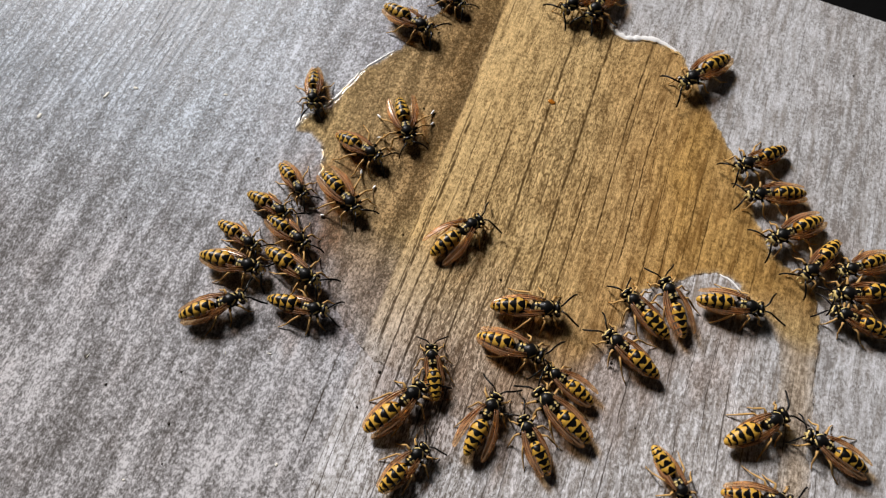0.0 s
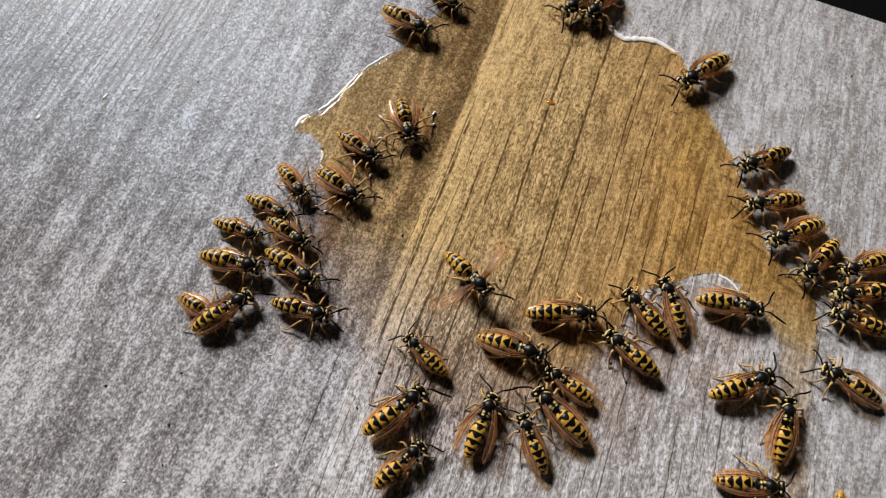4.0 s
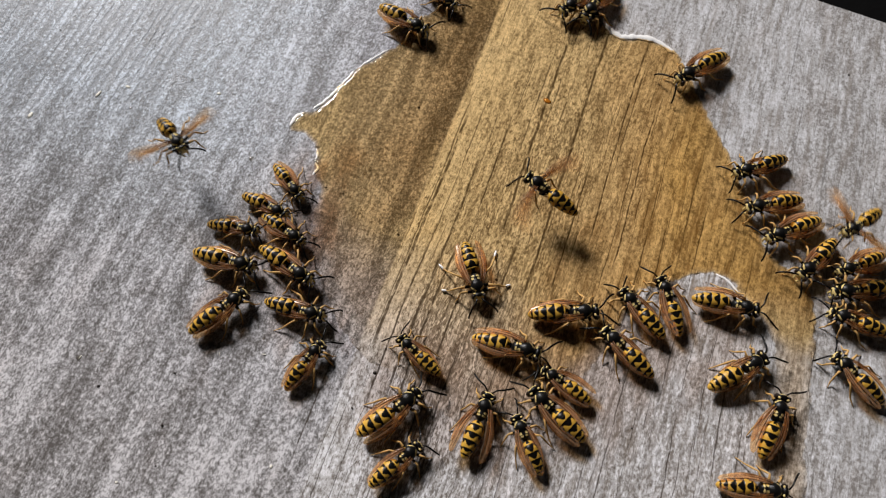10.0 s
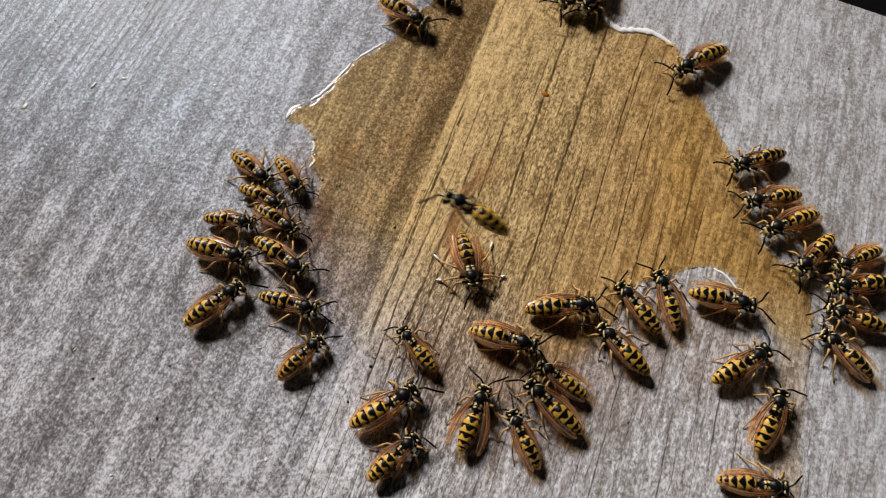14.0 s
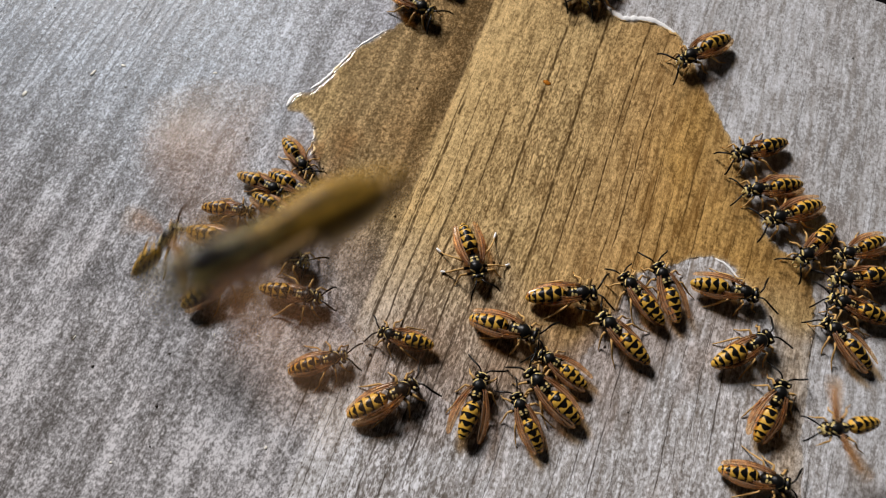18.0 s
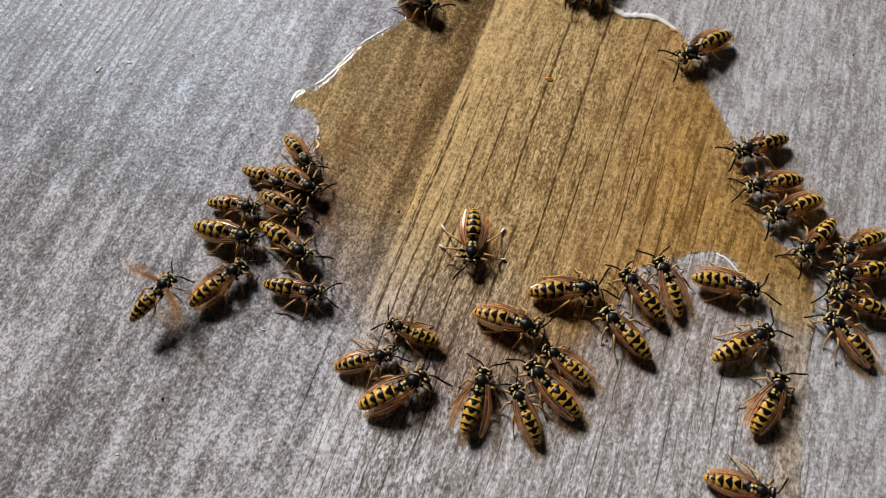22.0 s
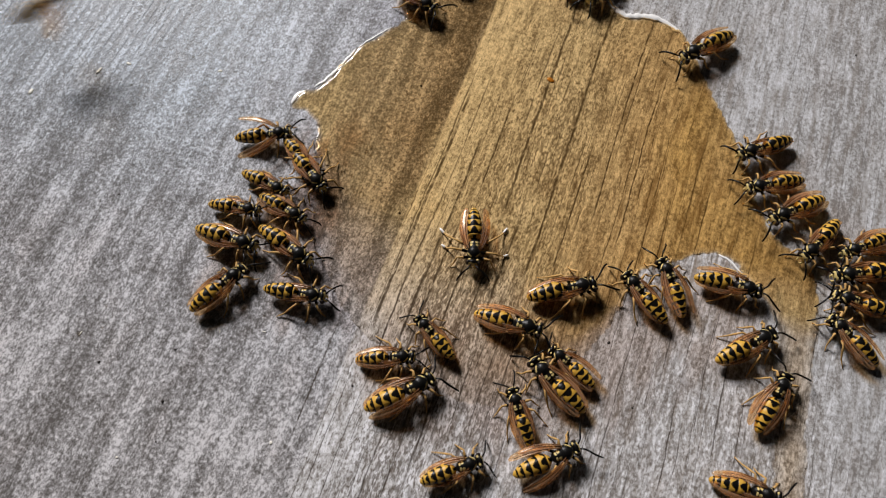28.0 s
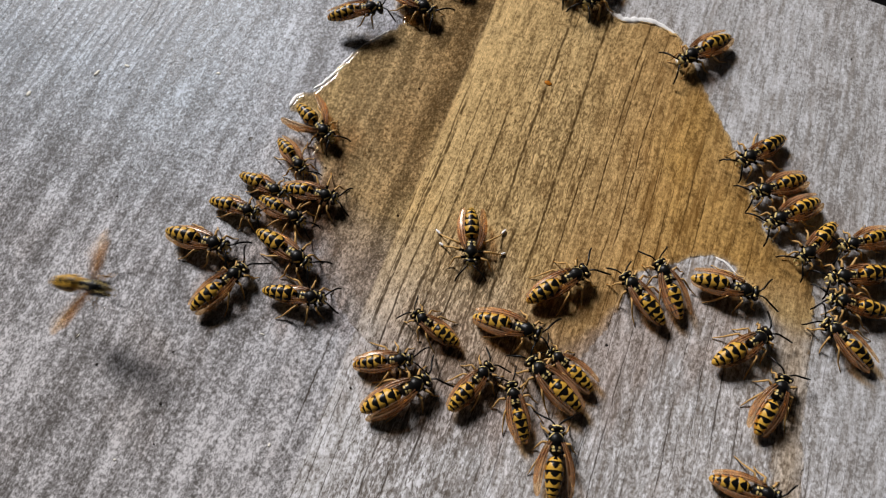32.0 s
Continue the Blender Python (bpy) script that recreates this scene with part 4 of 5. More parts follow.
lump("crumb", -10.2, 0.9, 0.280, 0.224, 0.196, M_CRUMB, "tiny dark crumb in the shallow puddle", "crumb", 16)
lump("crumb", -7.9, 10.4, 0.154, 0.123, 0.108, M_CRUMB, "tiny dark crumb in the shallow puddle", "crumb", 17)
lump("crumb", -6.2, -1.2, 0.175, 0.140, 0.123, M_CRUMB, "tiny dark crumb in the shallow puddle", "crumb", 18)
lump("crumb", 35.0, 39.7, 0.140, 0.112, 0.098, M_CRUMB, "tiny dark crumb in the shallow puddle", "crumb", 19)
lump("crumb", 11.0, -1.8, 0.280, 0.245, 0.210, M_CRUMB, "tiny dark crumb in the shallow puddle", "crumb", 20)
lump("crumb", -24.1, 5.7, 0.210, 0.140, 0.140, M_CRUMB, "tiny dark crumb in the shallow puddle", "crumb", 21)
lump("syrup_blob", 8.7, 40.6, 0.95, 0.55, 0.18, M_SYRUP, "small orange syrup blob in the puddle", "syrup", 22)
bead = lump("froth_bead", 33.3, 55.1, 0.9, 0.7, 0.5, M_FROTH_GLINT, "white froth bead at the puddle rim", "", 51)
bead.parent = PUDDLE
lump("flake", -84.4, 10.7, 0.96, 0.36, 0.14, M_PITH, "pale speck (dried flake, drop, glint) on the grey table top", "flake", 23)
lump("flake", -79.1, 14.5, 0.64, 0.36, 0.14, M_PITH, "pale speck (dried flake, drop, glint) on the grey table top", "flake", 24)
lump("flake", -95.6, 1.1, 0.72, 0.48, 0.14, M_PITH, "pale speck (dried flake, drop, glint) on the grey table top", "flake", 25)
lump("flake", -59.2, 19.4, 0.48, 0.32, 0.14, M_PITH, "pale speck (dried flake, drop, glint) on the grey table top", "flake", 26)
# the rest add pale scratches, one pale drop and painted white glints
lump("flake", -57.0, -41.9, 0.55, 0.16, 0.12, M_PITH, "pale speck (dried flake, drop, glint) on the grey table top", "flake", 60)
lump("flake", -24.9, -30.0, 0.5, 0.14, 0.12, M_PITH, "pale speck (dried flake, drop, glint) on the grey table top", "flake", 61)
lump("flake", -15.1, -47.6, 0.34, 0.28, 0.12, M_PITH, "pale speck (dried flake, drop, glint) on the grey table top", "flake", 62)
lump("flake", -39.3, -59.0, 0.3, 0.2, 0.12, M_PITH, "pale speck (dried flake, drop, glint) on the grey table top", "flake", 63)
lump("flake", -32.7, -32.7, 0.4, 0.1, 0.12, M_PITH, "pale speck (dried flake, drop, glint) on the grey table top", "flake", 64)
lump("flake", -32.4, 10.9, 0.35, 0.2, 0.12, M_PITH, "pale speck (dried flake, drop, glint) on the grey table top", "flake", 65)
lump("droplet", -57.4, -42.0, 0.45, 0.36, 0.225, M_DROP, "small clear droplet on the table top", "droplet", 27)
lump("droplet", -53.8, -39.5, 0.3, 0.24, 0.15, M_DROP, "small clear droplet on the table top", "droplet", 28)
lump("droplet", -55.2, -35.6, 0.3, 0.24, 0.15, M_DROP, "small clear droplet on the table top", "droplet", 29)
lump("droplet", -26.3, -27.2, 0.3, 0.24, 0.15, M_DROP, "small clear droplet on the table top", "droplet", 30)
lump("droplet", -66.6, 20.8, 0.4, 0.32, 0.2, M_DROP, "small clear droplet on the table top", "droplet", 31)
lump("droplet", -45.4, 7.0, 0.55, 0.44, 0.275, M_DROP, "small clear droplet on the table top", "droplet", 32)
lump("droplet", -75.8, 9.8, 0.35, 0.28, 0.175, M_DROP, "small clear droplet on the table top", "droplet", 33)
lump("droplet", -90.4, 9.4, 0.3, 0.24, 0.15, M_DROP, "small clear droplet on the table top", "droplet", 34)
lump("droplet", -21.6, 11.5, 0.5, 0.425, 0.3, M_DROP, "clear droplet of drink at the puddle", "droplet", 35)
lump("droplet", -23.7, 0.1, 0.4, 0.34, 0.24, M_DROP, "clear droplet of drink at the puddle", "droplet", 36)
lump("droplet", -33.5, 13.9, 0.5, 0.425, 0.3, M_DROP, "clear droplet of drink at the puddle", "droplet", 37)
lump("droplet", -23.2, -16.3, 0.6, 0.51, 0.36, M_DROP, "clear droplet of drink at the puddle", "droplet", 38)
lump("droplet", 26.3, 0.6, 0.45, 0.3825, 0.27, M_DROP, "clear droplet of drink at the puddle", "droplet", 39)
lump("droplet", 33.3, 55.3, 0.9, 0.765, 0.54, M_DROP, "clear droplet of drink at the puddle", "droplet", 40)
lump("droplet", 9.7, 64.1, 1.3, 1.105, 0.78, M_DROP, "clear droplet of drink at the puddle", "droplet", 41)
lump("droplet", -21.2, 12.8, 0.55, 0.4675, 0.33, M_DROP, "clear droplet of drink at the puddle", "droplet", 42)


# ---- motion of the wasps ----
SPREAD = {"u3": 0.05, "u1": 0.12, "F5": 0.28, "e1": 0.12, "amid": 0.15}      # wings held away from the body


def keyed(key, *rows):
    """rows: seconds, x, y, height (mm), heading (degrees). From 3 mm up the wasp flies, with its wings spread and beating."""
    w = WASPS[key]
    low = [r[3] < 3 for r in rows]
    walk(w, [(t, pose(x * MM, y * MM, z * MM, 0, -8 if z >= 3 else 0, h)) for t, x, y, z, h in rows])
    wings = [c for c in w.children if c.name.startswith("wing")]
    legs = [c for c in w.children if "_leg" in c.name]
    feelers = [c for c in w.children if c.name.startswith("antenna")]
    rnd = random.Random(key)
    nod = Matrix.Translation((4.9 * MM, 0, 2.4 * MM)) @ pose(0, 0, 0, 0, rnd.uniform(0, 16), rnd.uniform(-10, 10)) @ Matrix.Translation((-4.9 * MM, 0, -2.4 * MM))
    curl = Matrix.Translation((0.9 * MM, 0, 2.35 * MM)) @ pose(0, 0, 0, 0, rnd.uniform(-1, 7), rnd.uniform(-6, 6)) @ Matrix.Translation((-0.9 * MM, 0, -2.35 * MM))
    for c in w.children:           # each one holds its head and abdomen in its own way
        if c.name.startswith("head"):
            c.matrix_basis = nod
        elif c.name.startswith("abdomen"):
            c.matrix_basis = curl
    stance = [rnd.uniform(-13, 13) for c in legs]
    if key in ("F1", "F4", "F7"):  # always on the wing: the legs trail close to the body
        stance = [a + (52 if c.data.vertices[-1].co.y > 0 else -52) for a, c in zip(stance, legs)]
    for f in feelers:
        side = 1 if f.location.y > 0 else -1
        base, yaw, dip = f.location.copy(), rnd.uniform(-14, 26), rnd.uniform(-6, 14)
        beats, t = [(0.0, yaw, dip)], 0.0
        while t < 31.2:
            t += rnd.uniform(0.5, 2.2)
            beats.append((min(t, 32.0), yaw + rnd.uniform(-13, 13), dip + rnd.uniform(-7, 9)))
        beats[-1] = (32.0, yaw, dip)
        walk(f, [(a, nod @ Matrix.Translation(base) @ pose(0, 0, 0, 0, c, side * b)) for a, b, c in beats])
    steps = [0.0]                  # times of the tripod gait, where the wasp walks
    for (t0, x0, y0, z0, h0), (t1, x1, y1, z1, h1) in zip(rows, rows[1:]):
        if z0 < 3 and z1 < 3 and math.hypot(x1 - x0, y1 - y0) > 3.0 * max(0.5, t1 - t0):
            steps += [round(t0 + 0.1 * k, 2) for k in range(1, int((min(t1, t0 + 2.2) - t0) * 10))]
    if len(steps) > 1:
        steps.append(32.0)
    for c, held in zip(legs, stance):
        kind, side = c.name.split("_")[0], 1 if c.data.vertices[-1].co.y > 0 else -1
        hip = Vector(LEGS[kind][0]) * MM
        hip.y *= side
        if len(steps) == 1:
            c.matrix_basis = Matrix.Translation(hip) @ pose(0, 0, 0, 0, 0, held) @ Matrix.Translation(-hip)
        else:
            phase = (("front", "middle", "hind").index(kind) + (side > 0)) % 2
            gait = [(t, 0 if i in (0, len(steps) - 1) else (13 if (i + phase) % 2 else -13)) for i, t in enumerate(steps)]
            rest = [(max(0.05, b[0] - 0.15), 0) for a, b in zip(gait, gait[1:]) if b[0] - a[0] > 0.4 and b[0] < 32]
            gait = sorted(dict(gait + rest).items())
            walk(c, [(t, Matrix.Translation(hip) @ pose(0, 0, 0, 0, 0, held + a) @ Matrix.Translation(-hip)) for t, a in gait])
    air = []                       # stretches of flight
    for i in range(len(rows) - 1):
        if not low[i] or not low[i + 1]:
            a, b = rows[i][0], rows[i + 1][0]
            if low[i]:
                a = b - min(0.35, (b - a) * 0.7)
            if low[i + 1]:
                b = a + min(0.35, b - a) if low[i] else max(a + 0.04, b - 0.14)      # the wings fold on landing
            air.append((a, b))
    spread0 = SPREAD.get(key, rnd.uniform(-0.12, 0.05))
    for wg in wings:
        side = 1 if wg.location.y > 0 else -1
        keys = {0.0: (spread0, 0)}
        for a, b in air:
            keys.setdefault(round(max(0, a - 0.1), 3), (spread0, 0))
            far = b - a > 1.2                  # long waits out of sight beat more slowly
            step = 8 if far else 1
            for k in range(int(a * FPS) + 1, int(b * FPS) + 1, step):
                keys[round(k / FPS, 3)] = ((0.85, 4), (2.1, 62), (0.85, 4), (-0.45, -55))[(k // step) % 4]
            keys.setdefault(round(b + 0.1, 3), (spread0, 0))
        keys.setdefault(32.0, (spread0, 0))
        walk(wg, [(t, wing_pose(side, *keys[t])) for t in sorted(keys) if t <= 32.0])


def motions():
    keyed("L1", (0, -40.7, 26.4, 0, -69), (0.5, -41.7, 26.6, 0, -67), (1, -39.3, 21.6, 8, -69), (1.5, -47.2, 0.4, 10, -46), (2, -50.2, -21.9, 0, -18), (2.5, -45.8, -23.0, 0, -28), (3, -43.9, -26.2, 0, -35), (3.5, -44.4, -25.7, 0, -32), (4.5, -31.5, -28.3, 0, 20), (5.5, -18.6, -30.9, 0, 73), (6, -18.5, -30.9, 0, 76), (7, -16.8, -29.4, 0, 73), (9, -16.5, -29.6, 0, 73), (13, -16.6, -29.5, 0, 75), (14, -16.4, -29.4, 0, 64), (14.5, -16.3, -29.6, 0, 65), (16.5, -14.1, -30.4, 0, 52), (17, -12.8, -30.7, 0, 42), (18, -12.3, -31.2, 0, 34), (19, -9.0, -29.7, 0, 26), (20, -6.6, -29.3, 0, 32), (21, -6.0, -29.4, 0, 31), (22, -4.9, -29.3, 0, 33), (23, -3.9, -28.9, 0, 25), (24, -2.8, -28.1, 0, 25), (25, -1.9, -27.0, 0, 26), (28, -1.7, -27.2, 0, 22), (29, -1.8, -27.4, 0, 23), (32, -1.7, -27.5, 0, 24))
    keyed("amid", (0, 0.4, 3.3, 0, 57), (0.5, 1.7, 1.7, 0, 50), (1, 4.4, 0.4, 0, 44), (1.5, 6.8, 0.1, 0, 30), (2, 9.0, -0.4, 0, 15), (2.5, 7.9, -2.0, 0, 6), (3, 6.5, -2.8, 0, -12), (3.5, 5.3, -4.2, 0, -26), (4.2, 5.3, -4.0, 6, -28), (4.467, -6.9, 2.3, 13, -114), (4.7, -19.0, 8.7, 20, -201), (5.1, -62.2, 21.3, 40, -200), (5.6, -179.0, 12.0, 0, -200), (32, -179.0, 12.0, 0, -200))
    keyed("u1", (0, -19.1, 25.1, 0, -60), (7, -18.6, 26.3, 0, -62), (7.5, -19.3, 27.7, 0, -63), (8, -19.1, 29.8, 0, -61), (8.5, -22.0, 29.6, 6, -64), (8.8, -28.3, 54.6, 15, -66), (9.2, -14.2, 73.2, 35, -59), (9.7, 163.0, 9.0, 0, -59), (32, 163.0, 9.0, 0, -59))
    keyed("u2", (0, -25.8, 16.0, 0, -16), (3, -25.7, 16.2, 0, -21), (6, -26.1, 17.2, 0, -19), (6.5, -26.7, 18.9, 0, -12), (7, -28.7, 21.3, 0, 5), (7.5, -31.6, 22.1, 0, 24), (8, -35.0, 23.0, 0, 51), (8.5, -43.7, 26.4, 12, 113), (8.733, -49.0, 30.5, 12, 25), (9, -54.2, 34.6, 12, -64), (9.5, -75.5, 5.8, 10, -61), (10, -57.3, 2.4, 8, -34), (10.5, -53.0, 0.4, 0, -18), (11, -51.4, -1.7, 0, -14), (12, -51.4, -2.6, 0, -14), (12.5, -50.8, 0.5, 0, -4), (13, -47.5, 3.0, 0, -1), (13.5, -47.6, 2.0, 0, 4), (14, -41.9, 2.9, 0, -22), (14.5, -40.4, 2.5, 0, -17), (16.5, -31.5, 0.2, 0, -12), (17, -31.2, -0.1, 0, -11), (19, -31.5, -0.3, 0, -15), (25, -31.4, -0.3, 0, -13), (28, -30.5, 3.0, 0, -34), (29, -30.3, 2.6, 0, -21), (30, -30.0, 1.6, 0, -13), (31, -29.2, 0.8, 0, -2), (32, -27.9, -1.0, 0, 3))
    keyed("u3", (0, -25.0, 4.9, 0, -32), (3, -25.2, 5.3, 0, -28), (6, -28.3, 9.9, 0, -2), (7, -29.0, 11.5, 0, -1), (7.5, -21.7, 15.5, 0, -13), (8, -8.0, 21.4, 0, -45), (8.5, 5.6, 0.6, 0, -48), (9, 6.9, -2.4, 0, -59), (10, 6.4, -2.2, 0, -59), (11, 6.1, -2.2, 0, -59), (13, 6.2, -2.4, 0, -62), (14, 5.9, -1.7, 0, -60), (17, 6.5, -2.0, 0, -58), (18, 6.6, -1.9, 0, -57), (19, 4.8, 0.2, 0, -68), (20, 5.1, -0.2, 0, -73), (22, 5.7, -0.1, 0, -76), (24, 5.6, 0.1, 0, -74), (28, 5.6, 0.2, 0, -73), (32, 5.3, 0.7, 0, -73))
    keyed("c1", (0, -35.4, 4.3, 0, -37), (6, -35.4, 4.3, 0, -35), (13, -34.5, 3.9, 0, -38), (17, -33.4, 6.0, 0, -40), (19, -33.6, 6.2, 0, -36), (25, -33.8, 5.7, 0, -36), (28, -33.9, 5.7, 0, -36), (32, -34.8, 5.6, 0, -37))
    keyed("c2", (0, -37.6, -2.4, 0, -14), (6, -37.4, -2.8, 0, -10), (13, -37.1, -2.3, 0, -11), (17, -37.2, -2.5, 0, -8), (19, -37.6, -1.5, 0, -7), (25, -37.4, -2.3, 0, -10), (32, -37.5, -2.5, 0, -10))
    keyed("c3", (0, -31.6, -6.6, 0, -17), (6, -31.6, -6.5, 0, -15), (13, -32.1, -5.9, 0, -16), (17, -33.0, -5.8, 0, -10), (19, -32.2, -6.0, 0, -12), (25, -31.9, -6.5, 0, -10), (32, -31.6, -6.4, 0, -11))
    keyed("c4", (0, -40.4, -10.5, 0, -18), (6, -41.3, -9.0, 0, 1), (13, -40.9, -9.0, 0, 8), (17, -41.0, -9.4, 0, 11), (19, -41.1, -9.3, 0, 6), (25, -40.8, -9.6, 0, 9), (32, -40.7, -8.8, 0, -1))
    keyed("c5", (0, -39.0, -16.4, 0, 6), (2, -39.2, -16.4, 0, 22), (3, -39.1, -16.1, 0, 11), (6, -39.0, -16.1, 0, 5), (13, -39.7, -15.9, 0, 4), (17, -39.9, -15.7, 0, 6), (19, -39.8, -15.6, 0, 3), (22, -39.5, -15.5, 0, 6), (23, -39.3, -15.0, 0, -4), (25, -39.1, -16.2, 0, 2), (28, -39.0, -16.0, 0, 2), (30, -39.0, -15.8, 0, 2), (31, -40.1, -16.2, 0, 8), (31.5, -42.1, -16.9, 0, 7), (32, -44.1, -17.7, 0, 4))
    keyed("c6", (0, -27.5, -13.1, 0, -17), (6, -27.5, -13.1, 0, -17), (13, -28.0, -12.6, 0, -18), (17, -28.1, -12.8, 0, -17), (19, -27.7, -12.9, 0, -20), (25, -27.8, -13.2, 0, -19), (32, -27.7, -13.6, 0, -17))
    keyed("c7", (0, -38.3, -25.8, 0, 38), (2, -38.2, -25.4, 0, 39), (3, -36.6, -25.8, 0, 47), (6, -35.8, -25.8, 0, 57), (13, -35.5, -25.8, 0, 59), (17, -36.1, -24.9, 0, 53), (19, -36.4, -25.2, 0, 58), (23, -35.9, -25.3, 0, 64), (25, -36.2, -25.9, 0, 71), (28, -35.7, -25.7, 0, 62), (32, -35.6, -25.0, 0, 63))
    keyed("c8", (0, -23.2, -20.1, 0, 6), (6, -22.1, -20.5, 0, 4), (13, -22.7, -20.7, 0, 4), (17, -22.1, -21.1, 0, 11), (19, -22.3, -21.0, 0, 7), (25, -22.1, -21.7, 0, 11), (32, -21.9, -21.6, 0, 11))
    keyed("d1", (0, 5.3, -23.3, 0, 116), (0.5, 4.5, -22.5, 0, 128), (1, 3.4, -21.4, 0, 142), (2, 2.8, -20.8, 0, 151), (6, 2.9, -20.8, 0, 157), (13, 2.2, -21.2, 0, 153), (14, 2.9, -20.9, 0, 149), (14.5, 2.8, -21.0, 0, 150), (16.5, 0.8, -21.5, 0, 185), (17, 0.9, -21.8, 0, 186), (19, 1.0, -21.7, 0, 182), (20, 1.2, -21.7, 0, 178), (22, 1.7, -21.6, 0, 178), (23, 2.0, -21.0, 0, 176), (24, 3.6, -21.3, 0, 155), (25, 5.0, -20.8, 0, 149), (28, 5.3, -20.7, 0, 150), (29, 5.5, -20.4, 0, 150), (30, 5.1, -19.2, 0, 161), (32, 5.0, -18.6, 0, 164))
    keyed("d2", (0, 1.4, -31.7, 0, 60), (6, 1.5, -32.4, 0, 58), (13, 1.4, -32.6, 0, 54), (17, 1.3, -33.1, 0, 48), (19, 1.5, -33.5, 0, 48), (21, 2.1, -33.0, 0, 48), (25, 3.2, -32.3, 0, 48), (28, 3.3, -32.4, 0, 47), (32, 2.9, -32.4, 0, 48))
    keyed("d3", (0, 6.2, -40.6, 0, 62), (6, 5.2, -40.2, 0, 59), (13, 5.6, -39.9, 0, 57), (14, 5.7, -39.8, 0, 61), (14.5, 5.8, -40, 0, 61), (16.5, 11.8, -37.1, 6, -1), (16.6, 12, -37.6, 6, -20), (16.7, 12.6, -41.2, 6, -27), (16.833, 17.6, -50.9, 10, -40), (17.3, 52, -138, 0, -12), (17.667, 52, -138, 0, 27), (18, 52, -138, 0, 66), (18.5, -49.6, -74, 25, 66), (18.8, -32.2, -45.9, 15, 41), (19, -32.4, -38.8, 10, 52), (19.5, -22.8, -35, 8, 14), (20, -3.3, -58.7, 2, 88), (20.3, -7.6, -45.9, 2, 35), (20.5, 2.5, -42.2, 0, 72), (21, 8.2, -40.6, 0, 61), (21.267, -9, -39.8, 6, 0), (21.5, -26.2, -38.9, 12, -61), (21.733, -35.5, -35.5, 7.5, 3), (22, -44.8, -32, 3, 67), (22.5, -39.7, -26.3, 3, 52), (23, -41.8, -22.4, 3, 39), (23.5, -27.6, -11.6, 5, 14), (24, -7.1, -9.8, 0, 26), (24.5, -7.4, -10, 0, 25), (25, -6.1, -10, 0, 39), (25.5, -3, -9.5, 4, 36), (26.2, 0, -29.8, 15, -19), (26.9, 13, -48.9, 6, 20), (27.5, 11.2, -43.7, 0, 31), (28, 16, -41.2, 0, 38), (28.5, 18, -36.7, 0, 68), (29, 15.9, -35, 0, 70), (29.5, 6.8, -30.7, 2, 80), (30, 11.9, -26.9, 0, 73), (30.5, 12.9, -27.1, 0, 67), (31, 14.3, -26.9, 0, 65), (32, 14.5, -26.4, 0, 66))
    keyed("e1", (0, 16.6, -29.1, 0, 82), (6, 16.4, -29.3, 0, 87), (13, 16.4, -29.1, 0, 88), (17, 16.4, -28.7, 0, 92), (19, 16.2, -29.1, 0, 92), (25, 16.4, -29.2, 0, 91), (25.5, 16.4, -29.2, 0, 91), (26, 17.7, -32.7, 4, 104), (26.6, 24.1, -43.0, 5, 81), (27.1, 28.0, -36.5, 4, 46), (27.5, 29.0, -33.1, 0, 41), (28, 30.5, -34.4, 0, 44), (28.5, 31.8, -34.4, 0, 65), (29, 32.1, -34.5, 0, 71), (30, 32.3, -34.7, 0, 90), (31, 32.5, -34.0, 0, 93), (32, 32.0, -33.5, 0, 104))
    keyed("e2", (0, 26.1, -29.5, 0, 130), (6, 25.6, -29.2, 0, 126), (13, 25.5, -29.7, 0, 131), (17, 26.3, -28.6, 0, 130), (19, 25.3, -28.4, 0, 129), (25, 24.9, -28.7, 0, 127), (28, 24.1, -29.1, 0, 124), (32, 23.5, -27.9, 0, 119))
    keyed("e3", (0, 29.1, -23.1, 0, 153), (6, 28.9, -23.0, 0, 152), (13, 28.8, -22.8, 0, 154), (17, 28.8, -22.5, 0, 154), (19, 28.5, -23.0, 0, 152), (25, 28.2, -22.2, 0, 152), (28, 28.4, -21.6, 0, 153), (32, 28.1, -21.2, 0, 153))
    keyed("e4", (0, 28.9, -17.2, 0, 165), (6, 29.1, -17.1, 0, 166), (13, 29.0, -17.3, 0, 167), (19, 29.2, -17.3, 0, 165), (25, 29.8, -17.5, 0, 162), (28, 30.1, -17.4, 0, 160), (32, 30.2, -17.4, 0, 159))
    keyed("b1", (0, 17.3, -6.1, 0, 13), (1, 17.3, -6.4, 0, 17), (2, 17.6, -6.5, 0, 17), (2.5, 18.8, -6.5, 0, 15), (3, 20.9, -6.3, 0, 13), (3.5, 22.7, -5.6, 0, 15), (5.5, 24.9, -4.0, 0, 17), (6, 24.9, -4.1, 0, 16), (13, 24.9, -4.6, 0, 21), (19, 24.9, -4.3, 0, 21), (25, 24.8, -4.6, 0, 21), (27.5, 24.4, -4.4, 0, 26), (28, 24.2, -4.4, 0, 29), (29, 23.7, -3.5, 0, 47), (32, 23.4, -3.1, 0, 46))
    keyed("b2", (0, 16.9, -14.0, 0, -1), (6, 16.9, -14.0, 0, 1), (13, 16.8, -13.8, 0, 3), (17, 16.8, -13.5, 0, 1), (19, 16.9, -13.7, 0, 2), (25, 16.8, -13.4, 0, 2), (32, 17.1, -13.6, 0, 2))
